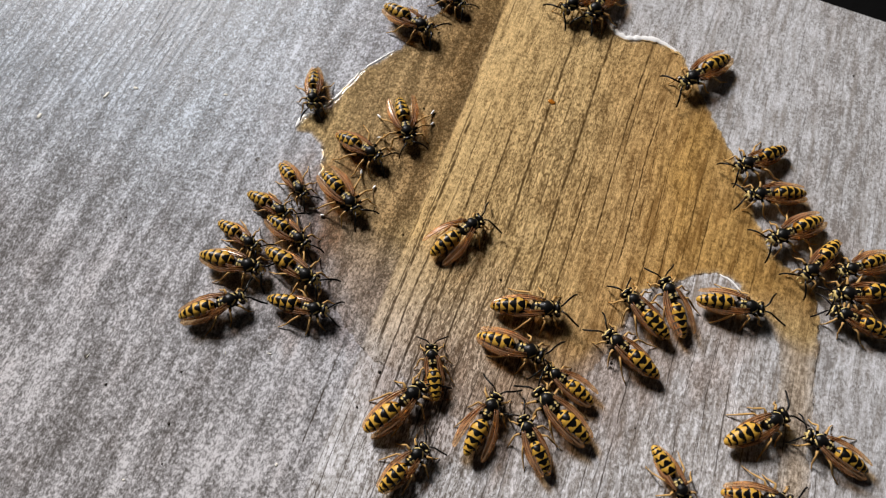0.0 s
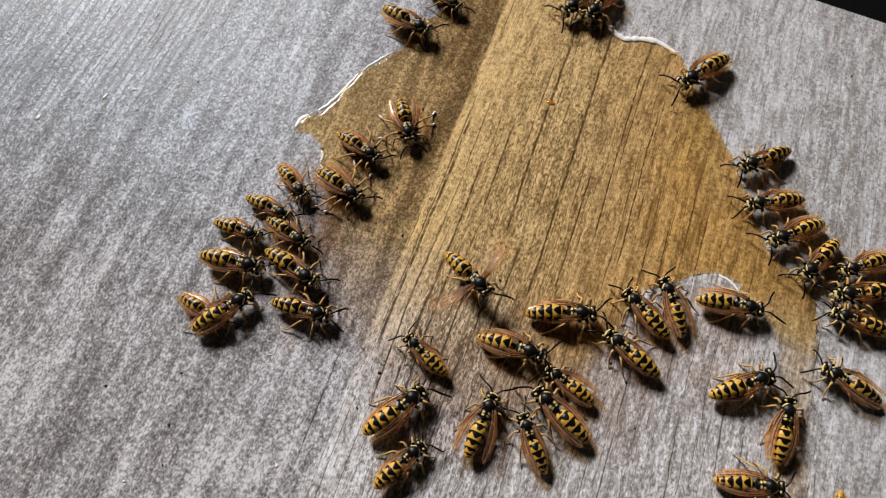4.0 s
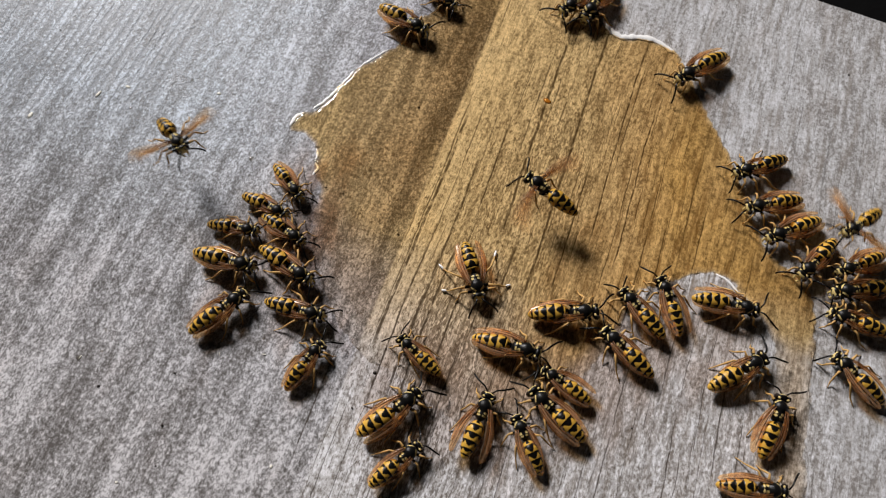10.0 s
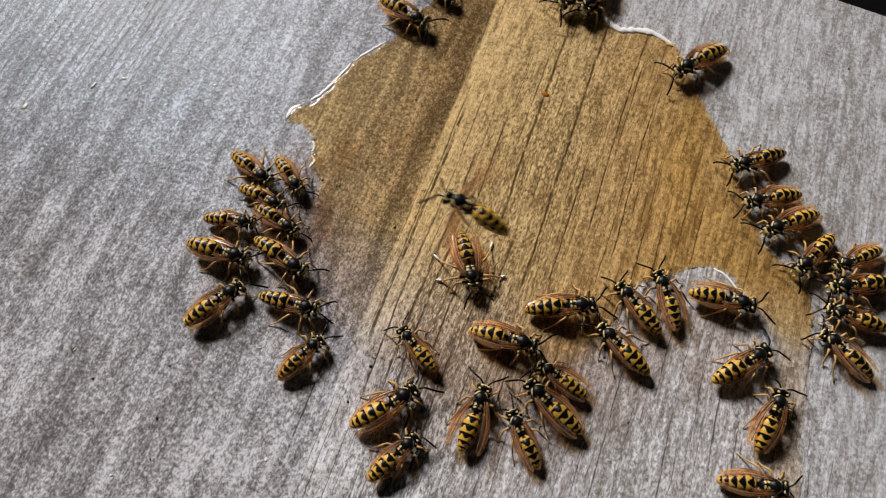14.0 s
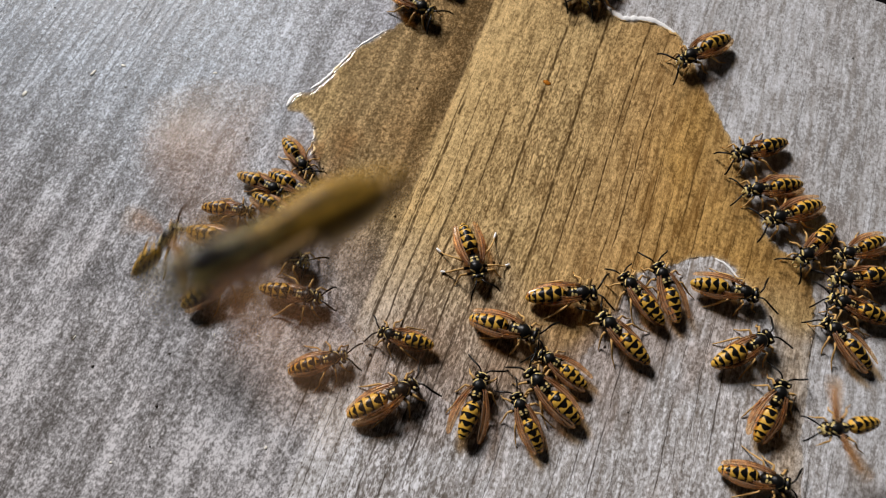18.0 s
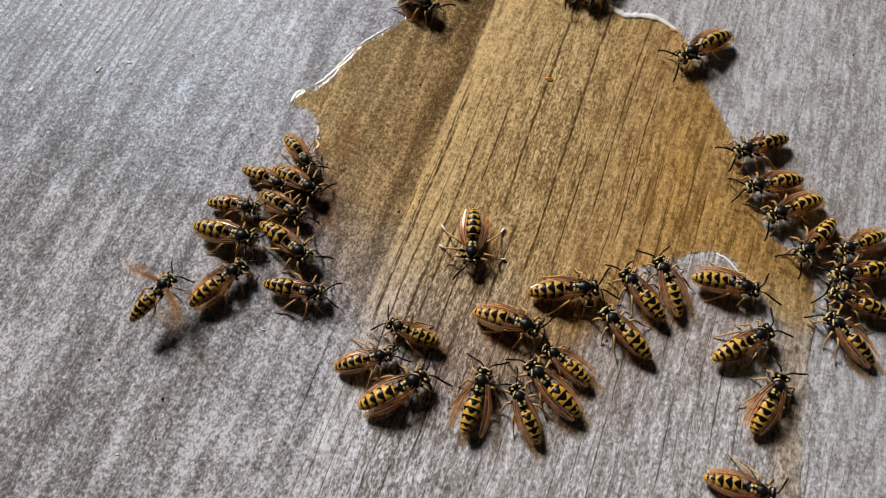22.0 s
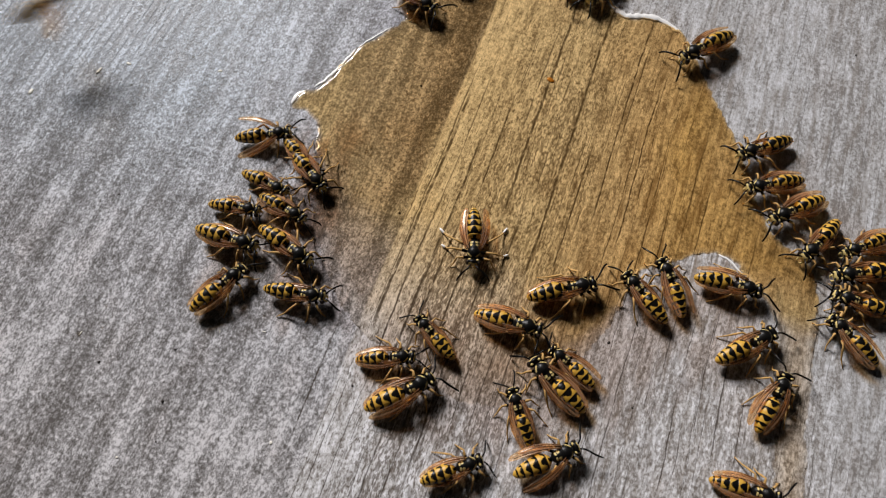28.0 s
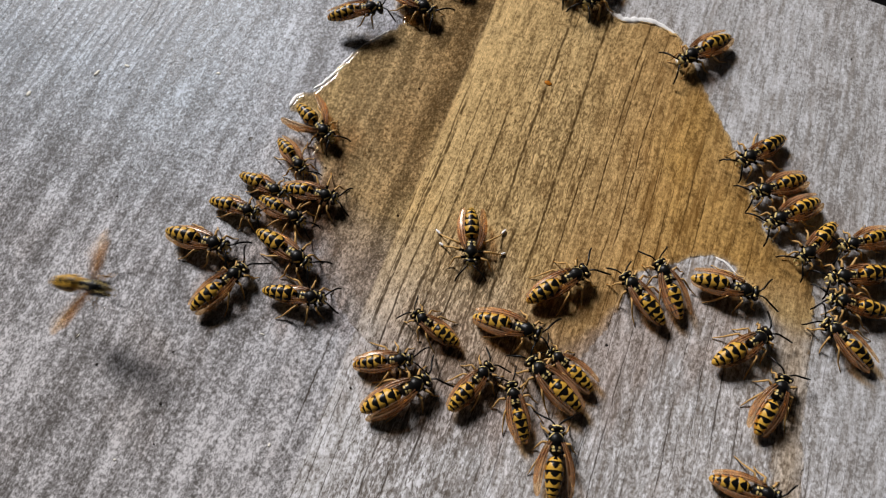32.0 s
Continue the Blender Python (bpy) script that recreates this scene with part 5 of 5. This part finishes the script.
    keyed("f1", (0, 38.5, -0.1, 0, 147), (6, 38.7, 0.1, 0, 146), (13, 38.3, -0.1, 0, 145), (19, 38.9, -0.2, 0, 144), (25, 38.8, -0.8, 0, 144), (32, 38.9, -0.4, 0, 143))
    keyed("f2", (0, 43.3, 3.2, 0, 125), (13, 43.2, 3.4, 0, 125), (19, 43.2, 2.9, 0, 127), (32, 43.3, 3.3, 0, 128))
    keyed("f3", (0, 52.7, 7.1, 0, 6), (6, 52.8, 7.2, 0, 5), (13, 52.4, 6.9, 0, 3), (19, 52.6, 6.9, 0, 4), (32, 52.5, 7.2, 0, 1))
    keyed("f4", (0, 37.9, -8.4, 0, 156), (6, 38.1, -8.2, 0, 157), (8, 38.2, -8.0, 0, 157), (9, 38.7, -7.6, 0, 135), (10, 37.7, -8.1, 0, 152), (13, 37.6, -8.6, 0, 152), (17, 37.8, -8.3, 0, 152), (19, 37.4, -8.7, 0, 151), (22, 37.8, -8.7, 0, 151), (24.5, 37.3, -8.6, 0, 151), (25, 37.3, -8.0, 0, 128), (25.3, 29.7, 15.1, 10, 126), (25.5, 14.6, 37.2, 30, 127), (26, 5.6, 46.2, 45, 126), (26.5, 149.0, -17.0, 0, 126), (32, 149.0, -17.0, 0, 126))
    keyed("g1", (0, 61.3, -14.0, 0, 46), (1, 61.3, -12.5, 0, 51), (2, 61.7, -11.9, 0, 49), (2.5, 59.8, -10.2, 0, 49), (3, 57.8, -8.7, 0, 51), (3.5, 57.7, -7.9, 0, 45), (6, 58.2, -6.5, 0, 35), (8, 58.1, -6.3, 0, 37), (9, 57.0, -5.9, 0, 48), (10, 57.1, -5.2, 0, 50), (11, 57.4, -4.6, 0, 54), (12, 58.0, -4.0, 0, 53), (13, 58.1, -4.6, 0, 52), (17, 58.0, -3.6, 0, 48), (19, 57.8, -3.6, 0, 49), (25, 58.0, -3.7, 0, 48), (32, 57.8, -3.6, 0, 50))
    keyed("g2", (0, 74.7, -13.3, 0, 165), (1, 74.6, -12.9, 0, 158), (2, 75.4, -10.9, 0, 135), (2.5, 75.4, -8.1, 0, 148), (3, 76.2, -3.9, 0, 165), (3.5, 75.9, -1.8, 0, 165), (6, 75.6, 1.2, 0, 166), (9, 75.8, 1.1, 0, 165), (10, 77.2, 0.9, 0, 148), (11, 78.1, 1.9, 0, 129), (12, 75.2, 3.2, 0, 149), (13, 75.3, 3.7, 0, 152), (17, 74.8, 4.2, 0, 147), (19, 75.3, 3.9, 0, 146), (25, 75.5, 4.1, 0, 147), (32, 75.3, 3.7, 0, 149))
    keyed("g3", (0, 49.2, -26.1, 0, -44), (0.3, 51.2, -29.8, 0, -43), (0.6, 54.9, -35.8, 0, -40), (1.9, 80.9, -24.9, 0, -78), (2.3, 78.1, -22.0, 0, -91), (2.6, 76.8, -17.0, 0, -95), (3, 76.5, -14.9, 0, -96), (3.5, 76.3, -12.2, 0, -94), (3.9, 76.4, -20.3, 0, -93), (4.4, 76.9, -37.0, 0, -94), (5, 97.3, -22.9, 15, -155), (5.5, 135.0, 35.0, 0, -155), (8.7, 135.0, 35.0, 0, -141), (9.2, 99.7, 32.2, 15, -141), (9.6, 92.5, 42.3, 12, -135), (10, 70.6, 26.6, 8, -130), (10.4, 91.0, 20.5, 15, -141), (10.9, 135.0, 35.0, 0, -141), (16.9, 135.0, 35.0, 0, -155), (17.4, 96.9, 0.1, 15, -155), (17.8, 80.1, -9.1, 8, -160), (18, 73.7, -13.0, 8, -153), (18.5, 69.4, -11.7, 6, -148), (19, 71.3, -15.2, 4, -102), (19.5, 71.9, -21.8, 4, -152), (19.733, 72.1, -11.1, 6, -197), (20, 72.3, -0.4, 8, -243), (20.5, 71.7, 3.3, 10, -252), (20.8, 80.9, 17.1, 15, -309), (21.3, 135.0, 35.0, 0, -309), (32, 135.0, 35.0, 0, -309))
    keyed("h1", (0, 90.4, -30.3, 0, -130), (1.7, 82.6, -22.0, 0, -129), (2, 74.7, -17.8, 0, -133), (2.267, 74.9, -16.0, 0, -188), (2.5, 75.0, -14.2, 0, -242), (3, 71.6, -13.9, 0, -267), (3.5, 67.9, -12.7, 0, -268), (5.5, 63.9, -12.4, 0, -283), (6, 63.8, -12.2, 0, -282), (9, 64.1, -12.4, 0, -280), (13, 64.3, -12.2, 0, -282), (17, 64.4, -12.0, 0, -284), (19, 64.1, -12.5, 0, -285), (25, 63.8, -11.9, 0, -287), (32, 64.3, -11.6, 0, -286))
    keyed("i1", (0, 63.4, -24.9, 0, 10), (1, 64.2, -23.5, 0, 3), (2, 61.9, -22.8, 0, 12), (3, 61.8, -23.0, 0, 11), (6, 62.3, -23.7, 0, 12), (13, 63.3, -23.5, 0, 12), (17, 64.1, -23.5, 0, 6), (18, 63.9, -23.9, 0, 5), (19, 62.6, -25.7, 0, 2), (20, 62.0, -27.1, 0, 4), (25, 62.2, -27.5, 0, 3), (32, 62.8, -26.7, 0, 2))
    keyed("r1", (0, 37.6, 57.4, 0, -125), (6, 37.7, 57.7, 0, -125), (13, 37.5, 58.1, 0, -129), (19, 37.7, 58.0, 0, -128), (25, 37.5, 58.1, 0, -129), (32, 37.8, 58.4, 0, -128))
    keyed("r2", (0, 52.8, 39.7, 0, -139), (3, 53.1, 40.3, 0, -141), (5.5, 55.6, 39.4, 0, -134), (6, 55.9, 39.3, 0, -130), (7, 55.4, 38.4, 0, -130), (8, 56.7, 38.2, 0, -129), (8.5, 56.3, 38.8, 0, -139), (9, 55.4, 38.8, 0, -148), (10, 53.8, 37.9, 0, -144), (13, 53.7, 38.0, 0, -145), (19, 53.4, 38.0, 0, -145), (25, 53.7, 37.7, 0, -144), (28, 53.8, 37.8, 0, -144), (30, 53.6, 37.5, 0, -128), (32, 53.9, 37.9, 0, -131))
    keyed("r3", (0, 56.8, 32.6, 0, -158), (6, 57.3, 30.6, 0, -152), (13, 57.6, 30.4, 0, -150), (19, 57.2, 30.4, 0, -151), (25, 57.3, 30.4, 0, -150), (28, 56.9, 30.3, 0, -150), (30, 58.1, 30.6, 0, -147), (32, 58.4, 31.1, 0, -141))
    keyed("r4", (0, 61.7, 26.2, 0, -136), (6, 62.2, 25.8, 0, -139), (13, 61.8, 26.5, 0, -139), (19, 61.9, 26.5, 0, -139), (32, 61.9, 26.4, 0, -134))
    keyed("r5", (0, 67.2, 21.4, 0, -119), (6, 67.3, 21.7, 0, -119), (13, 67.2, 21.5, 0, -120), (19, 67.0, 21.4, 0, -118), (32, 67.3, 21.6, 0, -118))
    keyed("r6", (0, 75.0, 23.1, 0, -144), (6, 75.6, 23.4, 0, -143), (13, 74.9, 23.1, 0, -140), (19, 75.0, 23.4, 0, -140), (27.5, 74.9, 23.0, 0, -140), (29, 76.8, 24.6, 0, -141), (32, 75.8, 25.1, 0, -145))
    keyed("r7", (0, 75.7, 17.3, 0, -157), (6, 76.1, 17.6, 0, -156), (13, 76.0, 18.0, 0, -156), (19, 76.0, 17.5, 0, -154), (32, 75.6, 17.5, 0, -154))
    keyed("r8", (0, 75.7, 11.3, 0, 171), (6, 76.1, 11.4, 0, 176), (13, 76.1, 11.1, 0, 176), (19, 76.2, 11.1, 0, 174), (32, 76.3, 11.4, 0, 183))
    keyed("t1", (0, -28.0, 49.9, 0, -14), (13, -27.2, 49.4, 0, -14), (19, -25.9, 49.9, 0, -21), (32, -26.1, 50.3, 0, -22))
    keyed("t2", (0, -22.2, 59.5, 0, -21), (9, -22.5, 59.0, 0, -25), (32, -20.0, 59.7, 0, -25))
    keyed("t3", (0, 8.2, 68.6, 0, -126), (13, 9.0, 67.9, 0, -125), (32, 8.1, 69.3, 0, -126))
    keyed("t4", (0, 12.1, 69.3, 0, -105), (13, 12.2, 68.7, 0, -104), (32, 12.4, 67.7, 0, -104))
    keyed("F1", (0, 177, 22, 0, -157), (5.8, 177, 22, 0, -157), (6.3, 73.4, 51.3, 12, -157), (6.5, 59.2, 52.6, 10, -168), (7, 54, 67.7, 8, -183), (7.5, 47.7, 54.8, 6, -171), (8, 47, 40.2, 4, -191), (8.5, 43.7, 40.7, 4, -210), (9, 35.4, 49.4, 5, -186), (9.5, 23.5, 35.1, 8, -154), (10, 15.7, 15.4, 5, -201), (10.5, 10.1, 16.5, 8, -236), (11, 6.4, 32.7, 10, -280), (11.5, 26.7, 49.8, 10, -271), (12, 32.8, 48.1, 5, -314), (12.267, 49.3, 49.2, 7.5, -228), (12.5, 65.9, 50.3, 10, -142), (12.8, 78.7, 56.5, 15, -139), (13.3, 177, 22, 0, -139), (16.2, 150, 45, 0, -180), (16.5, 79, 36.2, 12, -192), (16.6, 67.1, 42.1, 10, -163), (16.7, 61.6, 48.5, 10, -161), (16.8, 54.9, 56.5, 10, -162), (16.967, 40.8, 76.3, 12, -200), (17.5, 177, 22, 0, -170), (19, 177, 22, 0, -110), (22.1, 177, 22, 0, -55), (22.6, 40.9, 55.7, 25, -55), (23, 49, 52.4, 10, -45), (23.5, 59.5, 31.3, 20, -57), (23.6, 62.9, 28.3, 22, -65), (23.7, 70, 20.7, 30, -70), (23.867, 43.6, -17.5, 80, -80), (24, 35.4, -20.4, 80, -91), (24.1, 18.9, -23.1, 76, -94), (24.2, 6.7, -32.7, 82, -98), (24.3, -1.4, -41.2, 80, -94), (24.4, -3.5, -51, 82, -93), (24.533, -9.9, -64.1, 80, -128), (25, -185, -60, 0, -128), (27.4, -185, -60, 0, -50), (29.8, -185, -60, 0, 30), (30.3, -190, 120, 10, 34), (30.8, -60, 125, 8, 27), (31.2, -47.3, 49.9, 5, 30), (31.5, -37.1, 42.4, 4, 17), (32, -35.9, 41.8, 2, 27))
    keyed("F4", (0, 10, -151, 0, 65), (11.1, 10, -151, 0, 65), (11.7, 23.4, -56.5, 25, 90), (11.867, 10.1, -47.4, 25, 78), (12, -2.6, -38.7, 25, 81), (12.1, -20.2, -26.1, 24, 89), (12.2, -38, -11.6, 24, 93), (12.333, -70, 27.7, 24, 100), (12.6, -96.7, -34.2, 30, 80), (13, -3.7, -78.1, 30, 90), (13.333, 43.1, -42.8, 28, 105), (13.5, 25.5, -30.2, 28, 124), (13.7, 24.8, -6.9, 24, 188), (13.8, 19.9, -1, 22, 196), (14, 6.6, -0.7, 20, 174), (14.267, -7.8, -15.3, 16, 248), (14.5, -22.2, -29.9, 12, 322), (15.5, -32, -33, 10, 390), (16.5, -39.4, -36.4, 12, 479), (16.6, -48.6, -39, 12, 475), (16.7, -56, -42.5, 12, 471), (16.8, -65.8, -47.5, 12, 472), (16.867, -78.3, -42.7, 12, 395), (16.933, -97.7, -15.9, 15, 325), (17, -114.3, 23.8, 20, 262), (17.1, -56.1, 29.2, 30, 307), (17.2, -41.9, 15.2, 30, 312), (17.3, -55, -1, 30, 321), (17.4, -62.9, -16.4, 30, 324), (17.5, -60.7, -37.8, 30, 290), (17.9, -77.9, -66.8, 30, 240), (19.8, -120, 90, 15, 270), (20.2, -8.1, 57.2, 15, 298), (20.5, 0.6, 17.1, 12, 274), (21, 4, -4.1, 12, 269), (21.5, -21.5, -31.4, 12, 272), (21.8, -33, -56.9, 20, 228), (22.3, 10, -151, 0, 228), (32, 10, -151, 0, 228))
    keyed("F5", (0, -179, -14, 0, 4), (12.2, -179, -14, 0, 4), (12.7, -76.3, 19.9, 25, 4), (13, -47.5, 12.5, 24, 3), (13.3, -43.3, 35.4, 20, 43), (13.8, -179, -14, 0, 43), (14.733, -179, -14, 0, 4), (15.7, -179, -14, 0, -34), (16.2, -79.5, 31.8, 15, -34), (16.5, -50.7, 11.6, 12, 0), (16.6, -44.5, 18.7, 12, -31), (16.7, -37.7, 22.7, 12, -60), (16.8, -35.6, 23.3, 12, -63), (17, -44.7, 14.9, 12, -75), (17.1, -50, 8.2, 12, -66), (17.2, -55.8, 1.8, 12, -53), (17.3, -58.9, -5.5, 12, -48), (17.4, -60.3, -13.5, 14, -53), (17.5, -62.5, -27.1, 14, -55), (17.567, -59.4, -33.8, 14, -50), (17.633, -54.8, -37.5, 14, 15), (17.7, -48.4, -38.9, 14, 76), (17.8, -43.1, -37.9, 14, 82), (17.9, -39.8, -34, 14, 68), (18.1, -43.9, -11.4, 14, 70), (18.2, -44.6, 2, 14, 70), (18.3, -47.3, 13.8, 14, 76), (18.433, -52.4, 39.6, 14, 58), (18.7, -71.5, 24.2, 15, 4), (19, -42.9, 18, 16, 6), (19.3, -28.1, 36.1, 20, 40), (19.8, -179, -14, 0, 40), (21.7, -179, -14, 0, 4), (22.2, -115.5, 2.3, 15, 4), (22.5, -67.8, 4.6, 12, -16), (23, -55.6, 4.6, 10, -37), (23.5, -51.7, -5.6, 5, -15), (24, -53.4, -2.6, 0, -23), (24.5, -54, -2.4, 0, -26), (25, -50.5, -1.7, 0, -17), (25.5, -49.5, -2.4, 0, -18), (27.5, -43.7, 3.8, 0, 29), (28, -42.3, 6.9, 0, 26), (28.5, -39.1, 12.4, 0, -1), (29, -35.6, 13.8, 0, -4), (30, -35.9, 12.8, 0, -10), (30.5, -34.3, 12.5, 0, -18), (31, -31.7, 10.1, 0, -31), (31.5, -33.6, 11.8, 0, -28), (32, -33.8, 14.1, 0, -27))
    keyed("F7", (0, 38, -177, 0, 142), (5.2, 38, -177, 0, 142), (5.7, -21.6, -3.3, 10, 142), (6, -48.7, 15.6, 10, 146), (6.3, -84.3, 27.4, 15, 157), (6.8, -193, -27, 0, 157), (12, -193, -27, 0, 80), (16.8, -193, -27, 0, 20), (17.3, 27.4, -69.8, 55, 22), (17.5, 27, -55.4, 58, 24), (17.6, 24.8, -43.6, 60, 42), (17.7, 24.5, -26.9, 62, 43), (17.8, 24.8, -4.6, 65, 49), (17.833, 27.2, -3.2, 67, 90), (17.867, 26.3, -7.9, 70, 150), (17.9, 22.3, -16, 74, 232), (18, 8.3, -39.1, 91, 230), (18.1, -3.9, -51.7, 91, 230), (18.3, -71.2, -80.6, 60, 200), (19, -193, -27, 0, 170), (21, -193, -27, 0, 90), (22.8, -193, -27, 0, 10), (23.3, -125, 10, 10, -30), (23.667, -106.8, 8.1, 10, -29), (23.8, -91, 4.1, 8, -33), (23.9, -85.4, -8.6, 8, -28), (24, -78.3, -18.3, 8, 1), (24.1, -73, -20.8, 8, 18), (24.2, -66.6, -19.5, 8, 21), (24.3, -61.4, -14.6, 8, 34), (24.4, -57.7, -7.6, 8, 28), (24.5, -56.8, -0.6, 8, 1), (24.733, -64.8, 7.5, 11.5, -59), (25, -80.8, 15.8, 15, -120), (25.167, -100, 30.7, 18, -130), (25.8, -193, -27, 0, -146), (26.267, -193, -27, 0, -73), (26.7, -193, -27, 0, 1), (27.2, -87.8, 23.8, 12, 1), (27.5, -56.6, 16.3, 10, 8), (27.8, -40.9, 37.9, 15, 46), (28.3, -193, -27, 0, 46), (28.7, -193, -27, 0, 3), (29.2, -51, 45.3, 10, 3), (29.5, -42.1, 27.4, 10, 12), (30, -48, 23.6, 6, -25), (30.5, -44.8, 16.5, 4, -24), (30.667, -76.5, 10.5, 7, -74), (30.8, -108.3, 4.6, 10, -124), (31.2, -86.1, -10.4, 15, -116), (31.467, -82.5, -25.4, 15, -57), (31.7, -78.9, -40.3, 15, 2), (32, -55.2, -34.3, 8, 4))

motions()
